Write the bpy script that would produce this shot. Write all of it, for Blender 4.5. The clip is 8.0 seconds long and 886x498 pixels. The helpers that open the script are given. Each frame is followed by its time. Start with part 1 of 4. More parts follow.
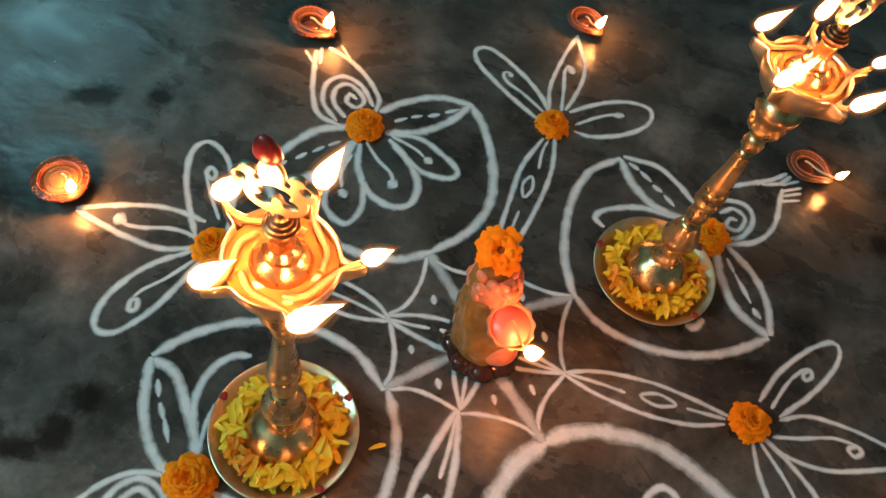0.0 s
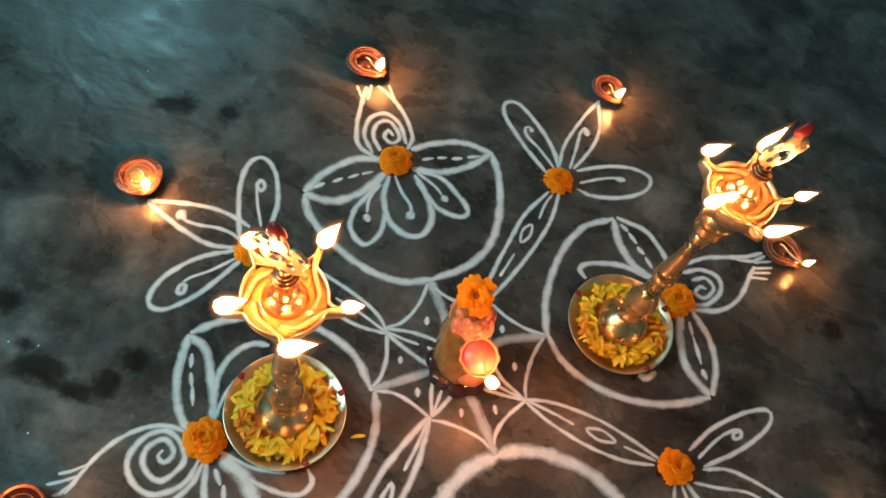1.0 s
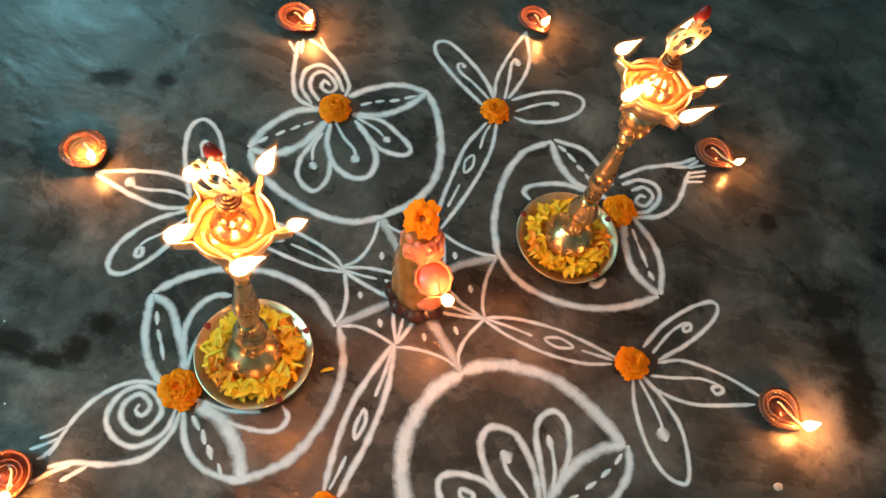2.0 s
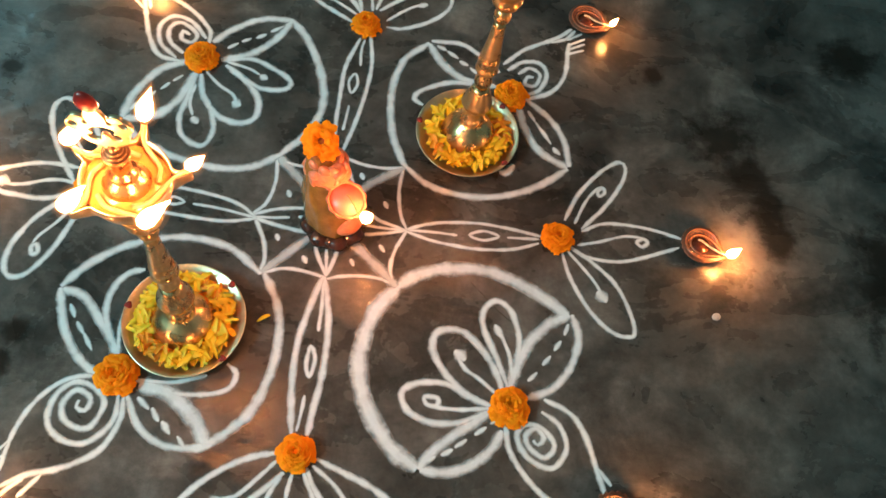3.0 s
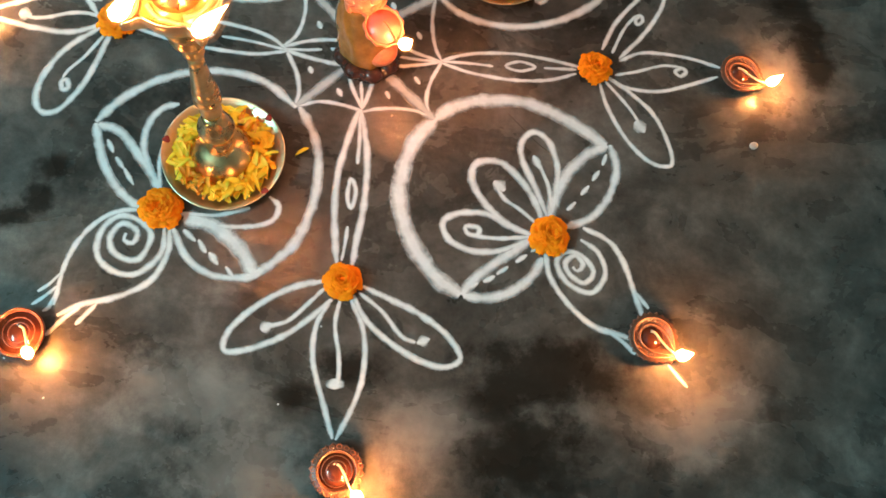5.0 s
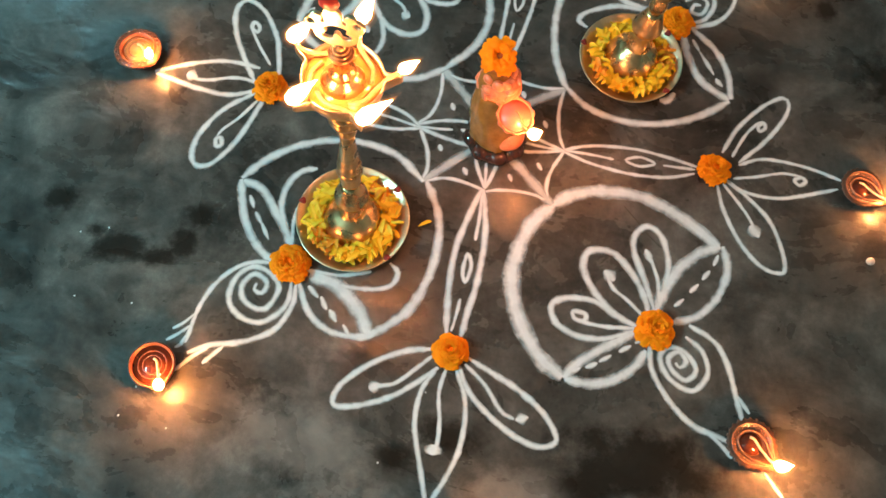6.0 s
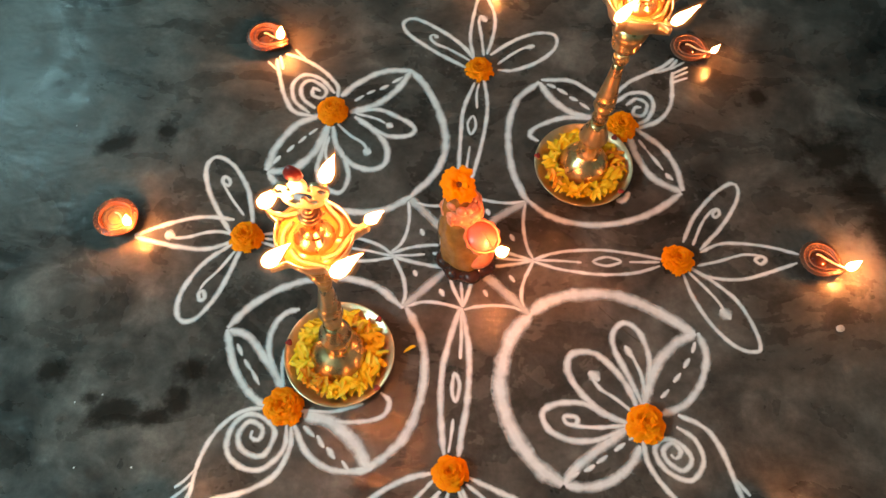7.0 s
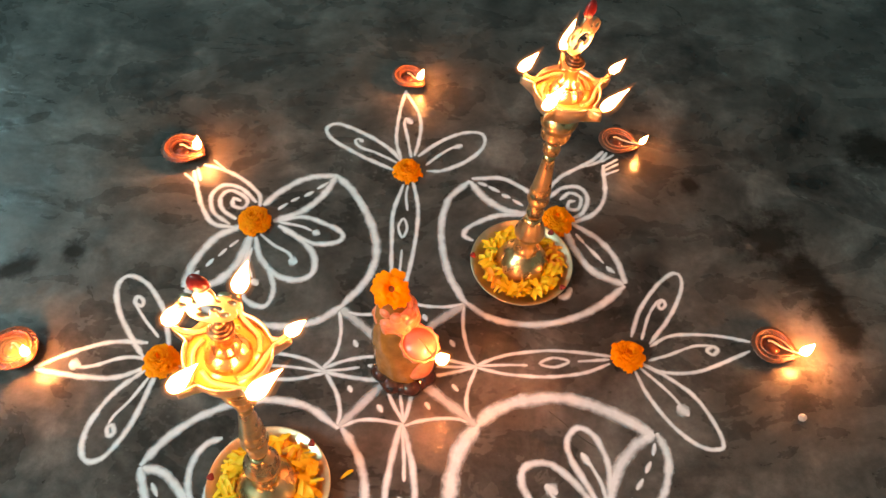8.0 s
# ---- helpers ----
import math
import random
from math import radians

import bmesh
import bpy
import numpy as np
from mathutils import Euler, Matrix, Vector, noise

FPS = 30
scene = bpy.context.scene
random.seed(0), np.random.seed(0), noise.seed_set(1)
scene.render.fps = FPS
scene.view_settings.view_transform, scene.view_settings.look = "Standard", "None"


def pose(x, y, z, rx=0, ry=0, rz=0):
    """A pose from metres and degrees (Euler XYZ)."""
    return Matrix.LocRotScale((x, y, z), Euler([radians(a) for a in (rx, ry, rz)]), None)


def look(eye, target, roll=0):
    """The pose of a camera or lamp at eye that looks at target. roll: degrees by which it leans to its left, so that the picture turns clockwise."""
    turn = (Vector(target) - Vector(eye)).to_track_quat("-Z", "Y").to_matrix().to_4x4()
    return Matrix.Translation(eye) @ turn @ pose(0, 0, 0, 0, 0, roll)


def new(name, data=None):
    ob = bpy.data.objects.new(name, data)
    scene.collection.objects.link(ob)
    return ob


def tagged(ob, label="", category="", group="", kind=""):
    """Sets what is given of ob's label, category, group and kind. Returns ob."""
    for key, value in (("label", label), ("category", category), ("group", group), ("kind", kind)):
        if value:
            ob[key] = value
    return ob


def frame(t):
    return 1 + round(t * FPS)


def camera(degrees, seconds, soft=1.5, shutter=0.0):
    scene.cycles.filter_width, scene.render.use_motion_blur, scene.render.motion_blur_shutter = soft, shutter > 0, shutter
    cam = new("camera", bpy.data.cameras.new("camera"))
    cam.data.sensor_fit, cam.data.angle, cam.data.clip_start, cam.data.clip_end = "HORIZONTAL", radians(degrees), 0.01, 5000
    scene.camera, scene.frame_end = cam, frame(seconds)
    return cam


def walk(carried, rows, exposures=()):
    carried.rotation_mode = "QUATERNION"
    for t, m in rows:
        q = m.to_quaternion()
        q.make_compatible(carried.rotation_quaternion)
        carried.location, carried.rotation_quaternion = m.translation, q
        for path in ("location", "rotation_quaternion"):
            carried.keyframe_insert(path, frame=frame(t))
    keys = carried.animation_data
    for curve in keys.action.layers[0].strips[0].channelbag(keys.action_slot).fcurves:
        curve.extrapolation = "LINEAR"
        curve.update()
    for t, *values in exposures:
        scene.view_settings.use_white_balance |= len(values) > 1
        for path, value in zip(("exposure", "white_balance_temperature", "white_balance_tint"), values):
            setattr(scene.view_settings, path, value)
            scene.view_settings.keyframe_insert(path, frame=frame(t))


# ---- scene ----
cam = camera(58.30, 8.0)
PATH = [
    (0, (-0.0235, -0.4544, 0.8994), (-0.0867, 0.1002, 0.0000), 13.51),
    (0.5, (0.0067, -0.4469, 1.0221), (-0.1252, 0.1110, 0.0000), 13.39),
    (1, (0.0375, -0.4574, 1.1064), (-0.1105, 0.1463, 0.0000), 15.67),
    (1.5, (0.0831, -0.4786, 1.1247), (-0.0607, 0.1303, 0.0000), 14.86),
    (1.7, (0.1029, -0.4966, 1.1202), (-0.0289, 0.1117, 0.0000), 14.32),
    (2.8, (0.0823, -0.5544, 1.1059), (0.1331, -0.0282, 0.0000), 13.68),
    (3, (0.0995, -0.5581, 1.0839), (0.1691, -0.0369, 0.0000), 14.11),
    (3.5, (0.1212, -0.5773, 1.0594), (0.2327, -0.1353, 0.0000), 17.27),
    (4, (0.0941, -0.5984, 1.0476), (0.2013, -0.2085, 0.0000), 18.15),
    (4.2, (0.0878, -0.5888, 1.0492), (0.1886, -0.2406, 0.0000), 19.96),
    (5.3, (0.0332, -0.6190, 1.0687), (0.1061, -0.3062, 0.0000), 19.21),
    (5.5, (0.0277, -0.6140, 1.0876), (0.0378, -0.2781, 0.0000), 10.24),
    (6, (-0.0003, -0.6094, 1.1083), (-0.0402, -0.2143, 0.0000), 6.53),
    (6.5, (-0.0067, -0.5872, 1.1371), (-0.0691, -0.1086, 0.0000), 2.79),
    (7, (0.0056, -0.5846, 1.1643), (-0.0375, -0.0048, 0.0000), 0.41),
    (7.5, (0.0149, -0.5934, 1.1850), (0.0195, 0.0909, 0.0000), -0.01),
    (8, (0.0134, -0.5519, 1.0904), (0.0616, 0.2024, 0.0000), 3.84),
]
EXPOSURES = [(0.0, 0.46, 6450, 18), (0.5, 0.6, 6450, 18), (1.0, 0.71, 6450, 17), (1.7, 0.92, 6550, 19), (2.8, 1.06, 6500, 17), (3.5, 1.12, 6500, 17), (5.5, 1.17, 6300, 15), (6.0, 1.1, 6500, 17), (6.5, 0.94, 6900, 20), (7.0, 1.0, 7400, 32), (7.5, 1.07, 7550, 36), (8.0, 1.27, 7700, 38)]
walk(cam, [(t, look(eye, target, roll)) for t, eye, target, roll in PATH], EXPOSURES)
# ---- light: one tube lamp on the wall, the flames, and the closed room ----
world = bpy.data.worlds.new("world")
world.use_nodes = True
world.node_tree.nodes["Background"].inputs[0].default_value = (0.02, 0.022, 0.024, 1)
world.node_tree.nodes["Background"].inputs[1].default_value = 0.3
scene.world = world

# tube lamps high on the west wall: one beyond the drawing, one behind the camera
TUBES = (((-2.75, 2.2, 2.55), 15.0), ((-2.75, -1.5, 2.55), 60.0))
for place, watts in TUBES:
    tube_light = bpy.data.lights.new("tube_glow", "AREA")
    tube_light.shape, tube_light.size, tube_light.size_y = "RECTANGLE", 0.10, 1.15
    tube_light.energy, tube_light.color = watts, (0.36, 0.92, 1.0)
    glow = new("tube_glow", tube_light)
    glow.matrix_world = Matrix.Translation(Vector(place) + Vector((0.01, 0, -0.02))) @ pose(0, 0, 0, 0, -58, 0)


# ---- materials ----
def material(name, colour=(0.8, 0.8, 0.8), rough=0.5, metal=0.0):
    m = bpy.data.materials.new(name)
    m.use_nodes = True
    b = m.node_tree.nodes["Principled BSDF"]
    b.inputs["Base Color"].default_value = (*colour, 1)
    b.inputs["Roughness"].default_value = rough
    b.inputs["Metallic"].default_value = metal
    return m, m.node_tree, b


def node(tree, kind, **values):
    n = tree.nodes.new(kind)
    for key, value in values.items():
        n.inputs[key.replace("_", " ")].default_value = value
    return n


def place_of(tree):
    return tree.nodes.new("ShaderNodeNewGeometry").outputs["Position"]


def noise_of(tree, vector, scale, detail=4.0, rough=0.55, distort=0.0):
    n = node(tree, "ShaderNodeTexNoise", Scale=scale, Detail=detail, Roughness=rough, Distortion=distort)
    if vector is not None:
        tree.links.new(vector, n.inputs["Vector"])
    return n.outputs["Fac"]


def ramp_of(tree, value, *stops):
    r = tree.nodes.new("ShaderNodeValToRGB")
    while len(r.color_ramp.elements) < len(stops):
        r.color_ramp.elements.new(0.5)
    for e, (at, colour) in zip(r.color_ramp.elements, stops):
        e.position = at
        e.color = (*colour, 1) if len(colour) == 3 else colour
    tree.links.new(value, r.inputs["Fac"])
    return r.outputs["Color"]


def grey(v):
    return (v, v, v)


def math_of(tree, op, a, b=None, clamp=False):
    n = tree.nodes.new("ShaderNodeMath")
    n.operation, n.use_clamp = op, clamp
    for i, v in enumerate((a, b)):
        if v is None:
            continue
        if isinstance(v, (int, float)):
            n.inputs[i].default_value = v
        else:
            tree.links.new(v, n.inputs[i])
    return n.outputs[0]


def mix_of(tree, fac, a, b, blend="MIX"):
    n = tree.nodes.new("ShaderNodeMix")
    n.data_type, n.blend_type = "RGBA", blend
    for key, v in ((0, fac), (6, a), (7, b)):
        if isinstance(v, (int, float)):
            n.inputs[key].default_value = v
        elif isinstance(v, tuple):
            n.inputs[key].default_value = (*v, 1)
        else:
            tree.links.new(v, n.inputs[key])
    return n.outputs[2]


def bump_of(tree, b, height, strength, distance):
    n = node(tree, "ShaderNodeBump", Strength=strength, Distance=distance)
    tree.links.new(height, n.inputs["Height"])
    tree.links.new(n.outputs["Normal"], b.inputs["Normal"])


def patch_of(tree, pos, x, y, rx, ry, turn, wobble):
    """A patch on the floor with an uneven edge: 1 inside, 0 outside."""
    mapping = tree.nodes.new("ShaderNodeMapping")
    mapping.vector_type = "TEXTURE"
    mapping.inputs["Location"].default_value = (x, y, 0)
    mapping.inputs["Rotation"].default_value = (0, 0, radians(turn))
    mapping.inputs["Scale"].default_value = (rx, ry, 1)
    tree.links.new(pos, mapping.inputs["Vector"])
    length = tree.nodes.new("ShaderNodeVectorMath")
    length.operation = "LENGTH"
    tree.links.new(mapping.outputs[0], length.inputs[0])
    d = math_of(tree, "ADD", length.outputs["Value"], math_of(tree, "MULTIPLY", math_of(tree, "SUBTRACT", wobble, 0.5), 2.4))
    r = node(tree, "ShaderNodeMapRange")
    r.interpolation_type = "SMOOTHSTEP"
    r.inputs["From Min"].default_value, r.inputs["From Max"].default_value = 0.40, 1.28
    r.inputs["To Min"].default_value, r.inputs["To Max"].default_value = 1.0, 0.0
    tree.links.new(d, r.inputs["Value"])
    return r.outputs[0]


def floor_material():
    m, t, b = material("polished_cement")
    pos = place_of(t)
    broad = noise_of(t, pos, 2.4, 4, 0.55, 0.5)
    patch = noise_of(t, pos, 7.5, 5, 0.58, 0.8)
    cloud = noise_of(t, pos, 19.0, 6, 0.60, 0.3)
    fine = noise_of(t, pos, 85.0, 5, 0.7)
    grain = noise_of(t, pos, 420.0, 3, 0.6)
    base = ramp_of(t, patch, (0.30, (0.014, 0.0125, 0.0106)), (0.5, (0.047, 0.043, 0.0375)), (0.72, (0.118, 0.109, 0.097)))
    base = mix_of(t, ramp_of(t, broad, (0.42, grey(0.0)), (0.60, grey(0.65))), base, (0.060, 0.054, 0.046))
    base = mix_of(t, 0.7, base, ramp_of(t, cloud, (0.22, grey(0.24)), (0.5, grey(0.5)), (0.78, grey(0.76))), "OVERLAY")
    base = mix_of(t, 0.55, base, ramp_of(t, fine, (0.3, grey(0.28)), (0.7, grey(0.72))), "OVERLAY")
    base = mix_of(t, 0.18, base, ramp_of(t, grain, (0.3, grey(0.25)), (0.7, grey(0.75))), "OVERLAY")
    veil_map = t.nodes.new("ShaderNodeMapping")
    veil_map.inputs["Rotation"].default_value = (0, 0, radians(25))
    veil_map.inputs["Scale"].default_value = (1.0, 1.7, 1)
    t.links.new(pos, veil_map.inputs["Vector"])
    veil = noise_of(t, veil_map.outputs[0], 4.3, 7, 0.56, 1.3)
    base = mix_of(t, 0.85, base, ramp_of(t, veil, (0.30, grey(0.22)), (0.5, grey(0.48)), (0.68, grey(0.76))), "OVERLAY")
    smudge = noise_of(t, pos, 31.0, 6, 0.58, 0.5)
    dusty = math_of(t, "MULTIPLY", ramp_of(t, smudge, (0.46, grey(0.0)), (0.78, grey(0.26))), broad)
    base = mix_of(t, dusty, base, (0.24, 0.225, 0.20))
    wobble = noise_of(t, pos, 22.0, 6, 0.68)

    def spots(*rows):
        total = None
        for row in rows:
            s = patch_of(t, pos, *row, wobble)
            total = s if total is None else math_of(t, "MAXIMUM", total, s)
        return total
    # paler patches blended into the floor colour, broken up by the cloud noise
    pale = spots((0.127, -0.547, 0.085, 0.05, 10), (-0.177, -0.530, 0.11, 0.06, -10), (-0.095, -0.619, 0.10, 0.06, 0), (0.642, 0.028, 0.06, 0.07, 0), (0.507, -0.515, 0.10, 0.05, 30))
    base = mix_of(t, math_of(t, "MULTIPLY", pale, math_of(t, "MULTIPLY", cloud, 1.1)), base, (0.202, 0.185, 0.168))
    wet = spots((0.628, 0.236, 0.066, 0.060, 25), (0.666, 0.168, 0.044, 0.060, 20), (0.688, 0.105, 0.038, 0.062, 8), (0.704, 0.050, 0.034, 0.036, 0),
                (-0.497, -0.312, 0.050, 0.028, 8), (-0.447, -0.315, 0.032, 0.019, 0), (-0.412, -0.286, 0.022, 0.030, -20), (-0.400, -0.246, 0.030, 0.025, 30), (-0.543, -0.296, 0.017, 0.014, 0), (-0.613, -0.259, 0.034, 0.022, 0),
                (0.282, -0.466, 0.12, 0.055, 5), (0.222, -0.496, 0.05, 0.05, 0), (0.263, -0.571, 0.10, 0.06, 20), (0.505, 0.349, 0.018, 0.026, 0), (0.020, -0.477, 0.05, 0.025, 0), (-0.040, -0.522, 0.035, 0.022, 10),
                (-0.620, 0.155, 0.040, 0.026, 30), (0.882, 0.019, 0.06, 0.13, -15), (0.871, 0.444, 0.07, 0.05, 30), (-0.545, 0.190, 0.02, 0.026, 0))
    base = mix_of(t, math_of(t, "MULTIPLY", wet, 0.89), base, (0.0125, 0.0098, 0.0072))
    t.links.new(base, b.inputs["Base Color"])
    t.links.new(math_of(t, "SUBTRACT", 0.38, math_of(t, "MULTIPLY", wet, 0.30)), b.inputs["Specular IOR Level"])
    streak_map = t.nodes.new("ShaderNodeMapping")
    streak_map.inputs["Rotation"].default_value = (0, 0, radians(-38))
    streak_map.inputs["Scale"].default_value = (4, 6.5, 1)
    t.links.new(pos, streak_map.inputs["Vector"])
    streak = noise_of(t, streak_map.outputs[0], 2.2, 3.0, 0.5, 0.25)
    rough = math_of(t, "ADD", math_of(t, "MULTIPLY", cloud, 0.30), math_of(t, "MULTIPLY", veil, 0.75))
    t.links.new(math_of(t, "MAXIMUM", math_of(t, "SUBTRACT", rough, 0.22), 0.23), b.inputs["Roughness"])
    height = math_of(t, "ADD", math_of(t, "MULTIPLY", streak, 0.9), math_of(t, "MULTIPLY", fine, 0.05))
    bump_of(t, b, height, 0.62, 0.008)
    return m


def powder_material(name, cover):
    """Rice powder, thin and broken towards the edges of a line."""
    m, t, b = material(name, (0.78, 0.78, 0.77), 0.95)
    b.inputs["Specular IOR Level"].default_value = 0.1
    pos = place_of(t)
    uv = t.nodes.new("ShaderNodeUVMap")
    uv.uv_map = "UVMap"
    split = t.nodes.new("ShaderNodeSeparateXYZ")
    t.links.new(uv.outputs[0], split.inputs[0])
    inside = math_of(t, "SUBTRACT", 1.0, math_of(t, "ABSOLUTE", math_of(t, "SUBTRACT", math_of(t, "MULTIPLY", split.outputs[0], 2.0), 1.0)))
    small = noise_of(t, pos, 420.0, 4, 0.7)
    large = noise_of(t, pos, 45.0, 3, 0.6)
    edge = math_of(t, "SUBTRACT", math_of(t, "MULTIPLY", inside, 1.55), 0.16)
    edge = math_of(t, "ADD", edge, math_of(t, "MULTIPLY", math_of(t, "SUBTRACT", small, 0.5), 0.8))
    edge = math_of(t, "ADD", edge, math_of(t, "MULTIPLY", math_of(t, "SUBTRACT", large, 0.5), 0.9), True)
    alpha = math_of(t, "MULTIPLY", edge, cover, True)
    t.links.new(alpha, b.inputs["Alpha"])
    t.links.new(ramp_of(t, large, (0.3, (0.57, 0.61, 0.62)), (0.7, (0.70, 0.745, 0.76))), b.inputs["Base Color"])
    bump_of(t, b, small, 0.6, 0.0012)
    return m


def brass_material(name, colour, dark, rough):
    m, t, b = material(name, colour, rough, 1.0)
    pos = place_of(t)
    tarnish = noise_of(t, pos, 35.0, 4, 0.6)
    scratch = noise_of(t, pos, 600.0, 3, 0.6)
    t.links.new(ramp_of(t, tarnish, (0.35, dark), (0.6, colour)), b.inputs["Base Color"])
    t.links.new(math_of(t, "ADD", math_of(t, "MULTIPLY", tarnish, 0.18), rough - 0.06), b.inputs["Roughness"])
    bump_of(t, b, scratch, 0.03, 0.0004)
    return m


def grainy_material(name, low, high, rough, scale=90.0, strength=0.3, metal=0.0, islands=False):
    m, t, b = material(name, high, rough, metal)
    n = noise_of(t, place_of(t), scale, 5, 0.65)
    colour = ramp_of(t, n, (0.3, low), (0.7, high))
    if islands:
        g = t.nodes.new("ShaderNodeNewGeometry")
        colour = mix_of(t, 0.6, colour, ramp_of(t, g.outputs["Random Per Island"], (0.0, low), (1.0, high)))
    t.links.new(colour, b.inputs["Base Color"])
    bump_of(t, b, n, strength, 0.001)
    return m


def let_light_through(m, share):
    """Thin petals pass part of the light that falls on their far side."""
    t = m.node_tree
    b, out = t.nodes["Principled BSDF"], t.nodes["Material Output"]
    thin, mix = t.nodes.new("ShaderNodeBsdfTranslucent"), t.nodes.new("ShaderNodeMixShader")
    t.links.new(b.inputs["Base Color"].links[0].from_socket, thin.inputs["Color"])
    mix.inputs[0].default_value = share
    t.links.new(b.outputs[0], mix.inputs[1])
    t.links.new(thin.outputs[0], mix.inputs[2])
    t.links.new(mix.outputs[0], out.inputs["Surface"])
    return m


def petal_material(name, low, mid, high):
    m, t, b = material(name, mid, 0.6)
    info = t.nodes.new("ShaderNodeObjectInfo")
    n = noise_of(t, place_of(t), 260.0, 3, 0.6)
    colour = ramp_of(t, info.outputs["Random"], (0.0, low), (0.5, mid), (1.0, high))
    colour = mix_of(t, 0.3, colour, ramp_of(t, n, (0.3, low), (0.7, high)))
    t.links.new(colour, b.inputs["Base Color"])
    b.inputs["Subsurface Weight"].default_value = 0.0
    return m


def flame_material(name, strength, stops, clear):
    """Emission: the flame core is opaque with brightness, a halo shell adds an imitated glow to what lies behind."""
    m = bpy.data.materials.new(name)
    m.use_nodes = True
    t = m.node_tree
    t.nodes.remove(t.nodes["Principled BSDF"])
    e = node(t, "ShaderNodeEmission", Strength=strength)
    coord = t.nodes.new("ShaderNodeTexCoord")
    split = t.nodes.new("ShaderNodeSeparateXYZ")
    t.links.new(coord.outputs["Generated"], split.inputs[0])
    t.links.new(ramp_of(t, split.outputs[2], *stops), e.inputs["Color"])
    out = e.outputs[0]
    if clear:
        add = t.nodes.new("ShaderNodeAddShader")
        t.links.new(out, add.inputs[0])
        t.links.new(t.nodes.new("ShaderNodeBsdfTransparent").outputs[0], add.inputs[1])
        out = add.outputs[0]
    t.links.new(out, t.nodes["Material Output"].inputs["Surface"])
    return m


CEMENT = floor_material()
POWDER = powder_material("rice_powder", 0.94)
THIN_POWDER = powder_material("thin_rice_powder", 0.62)
BRASS = brass_material("brass", (0.68, 0.46, 0.225), (0.46, 0.28, 0.12), 0.25)
BOWL_BRASS = brass_material("bowl_brass", (0.70, 0.55, 0.35), (0.60, 0.44, 0.25), 0.30)
DARK_BRASS = brass_material("dull_brass", (0.26, 0.14, 0.06), (0.12, 0.06, 0.03), 0.36)
PLATE_METAL = brass_material("plate_brass", (0.80, 0.66, 0.43), (0.66, 0.52, 0.31), 0.34)
TERRACOTTA = grainy_material("terracotta", (0.050, 0.019, 0.009), (0.115, 0.044, 0.021), 0.32, 200.0)
RED_CLAY = grainy_material("red_clay", (0.085, 0.022, 0.011), (0.18, 0.052, 0.026), 0.32, 180.0)
# lighter clay for raised relief: flame light on the ridges painted as colour
LIT_RIDGE_CLAY = grainy_material("lit_ridge_clay", (0.17, 0.065, 0.034), (0.32, 0.135, 0.075), 0.19, 260.0)
OIL = grainy_material("lamp_oil", (0.045, 0.011, 0.005), (0.075, 0.019, 0.008), 0.06, 30.0, 0.02)
PINK_OIL = grainy_material("pinkish_oil", (0.50, 0.135, 0.085), (0.60, 0.185, 0.125), 0.30, 60.0, 0.05)
# west lamp's oil: the flame's glow inside the bowl is put into this pale gold
FLAME_LIT_OIL = grainy_material("flame_lit_oil", (0.42, 0.17, 0.05), (0.55, 0.26, 0.09), 0.10, 60.0, 0.05)
AMBER_OIL = grainy_material("amber_oil", (0.30, 0.13, 0.028), (0.38, 0.18, 0.045), 0.10, 30.0, 0.03)
SOAKED = grainy_material("soaked_wick", (0.26, 0.14, 0.05), (0.40, 0.24, 0.10), 0.5, 300.0)
WICK = grainy_material("cotton_wick", (0.42, 0.30, 0.16), (0.72, 0.58, 0.38), 0.9, 300.0)
CHAR = grainy_material("charred_wick", (0.012, 0.010, 0.009), (0.04, 0.03, 0.025), 0.9, 400.0)
MARIGOLD = grainy_material("marigold_orange", (0.92, 0.22, 0.002), (0.98, 0.35, 0.004), 0.65, 320.0, 0.2, 0.0, True)
MARIGOLD_CORE = grainy_material("marigold_core", (0.78, 0.17, 0.003), (0.90, 0.26, 0.005), 0.8, 300.0)
MARIGOLD_HEART = grainy_material("marigold_heart", (0.16, 0.030, 0.003), (0.36, 0.075, 0.006), 0.8, 300.0)
YELLOW = petal_material("yellow_petal", (0.88, 0.46, 0.005), (0.93, 0.56, 0.008), (0.95, 0.67, 0.025))
ORANGE = petal_material("orange_petal", (0.78, 0.22, 0.004), (0.85, 0.32, 0.008), (0.88, 0.42, 0.02))
for petal in (MARIGOLD, MARIGOLD_CORE):
    petal.node_tree.nodes["Principled BSDF"].inputs["Specular IOR Level"].default_value = 0.12
for thin in (MARIGOLD, YELLOW, ORANGE):
    let_light_through(thin, 0.2)
KUMKUM = grainy_material("vermilion_powder", (0.16, 0.012, 0.008), (0.34, 0.03, 0.016), 0.8, 500.0)
RED_ENAMEL = grainy_material("red_enamel", (0.22, 0.008, 0.006), (0.38, 0.02, 0.012), 0.3, 200.0, 0.1)
GLAZE = grainy_material("brown_glazed_clay", (0.20, 0.082, 0.016), (0.34, 0.150, 0.034), 0.14, 60.0, 0.15)
CORAL = grainy_material("coral_glazed_clay", (0.50, 0.13, 0.055), (0.70, 0.235, 0.115), 0.28, 120.0, 0.2)
DARK_GLAZE = grainy_material("dark_glazed_clay", (0.018, 0.007, 0.005), (0.06, 0.018, 0.010), 0.12, 90.0, 0.1)
PLASTER = grainy_material("wall_plaster", (0.36, 0.40, 0.38), (0.45, 0.49, 0.47), 0.9, 14.0, 0.2)
WHITE_METAL = grainy_material("white_enamel", (0.70, 0.70, 0.68), (0.80, 0.80, 0.78), 0.4, 40.0, 0.05)
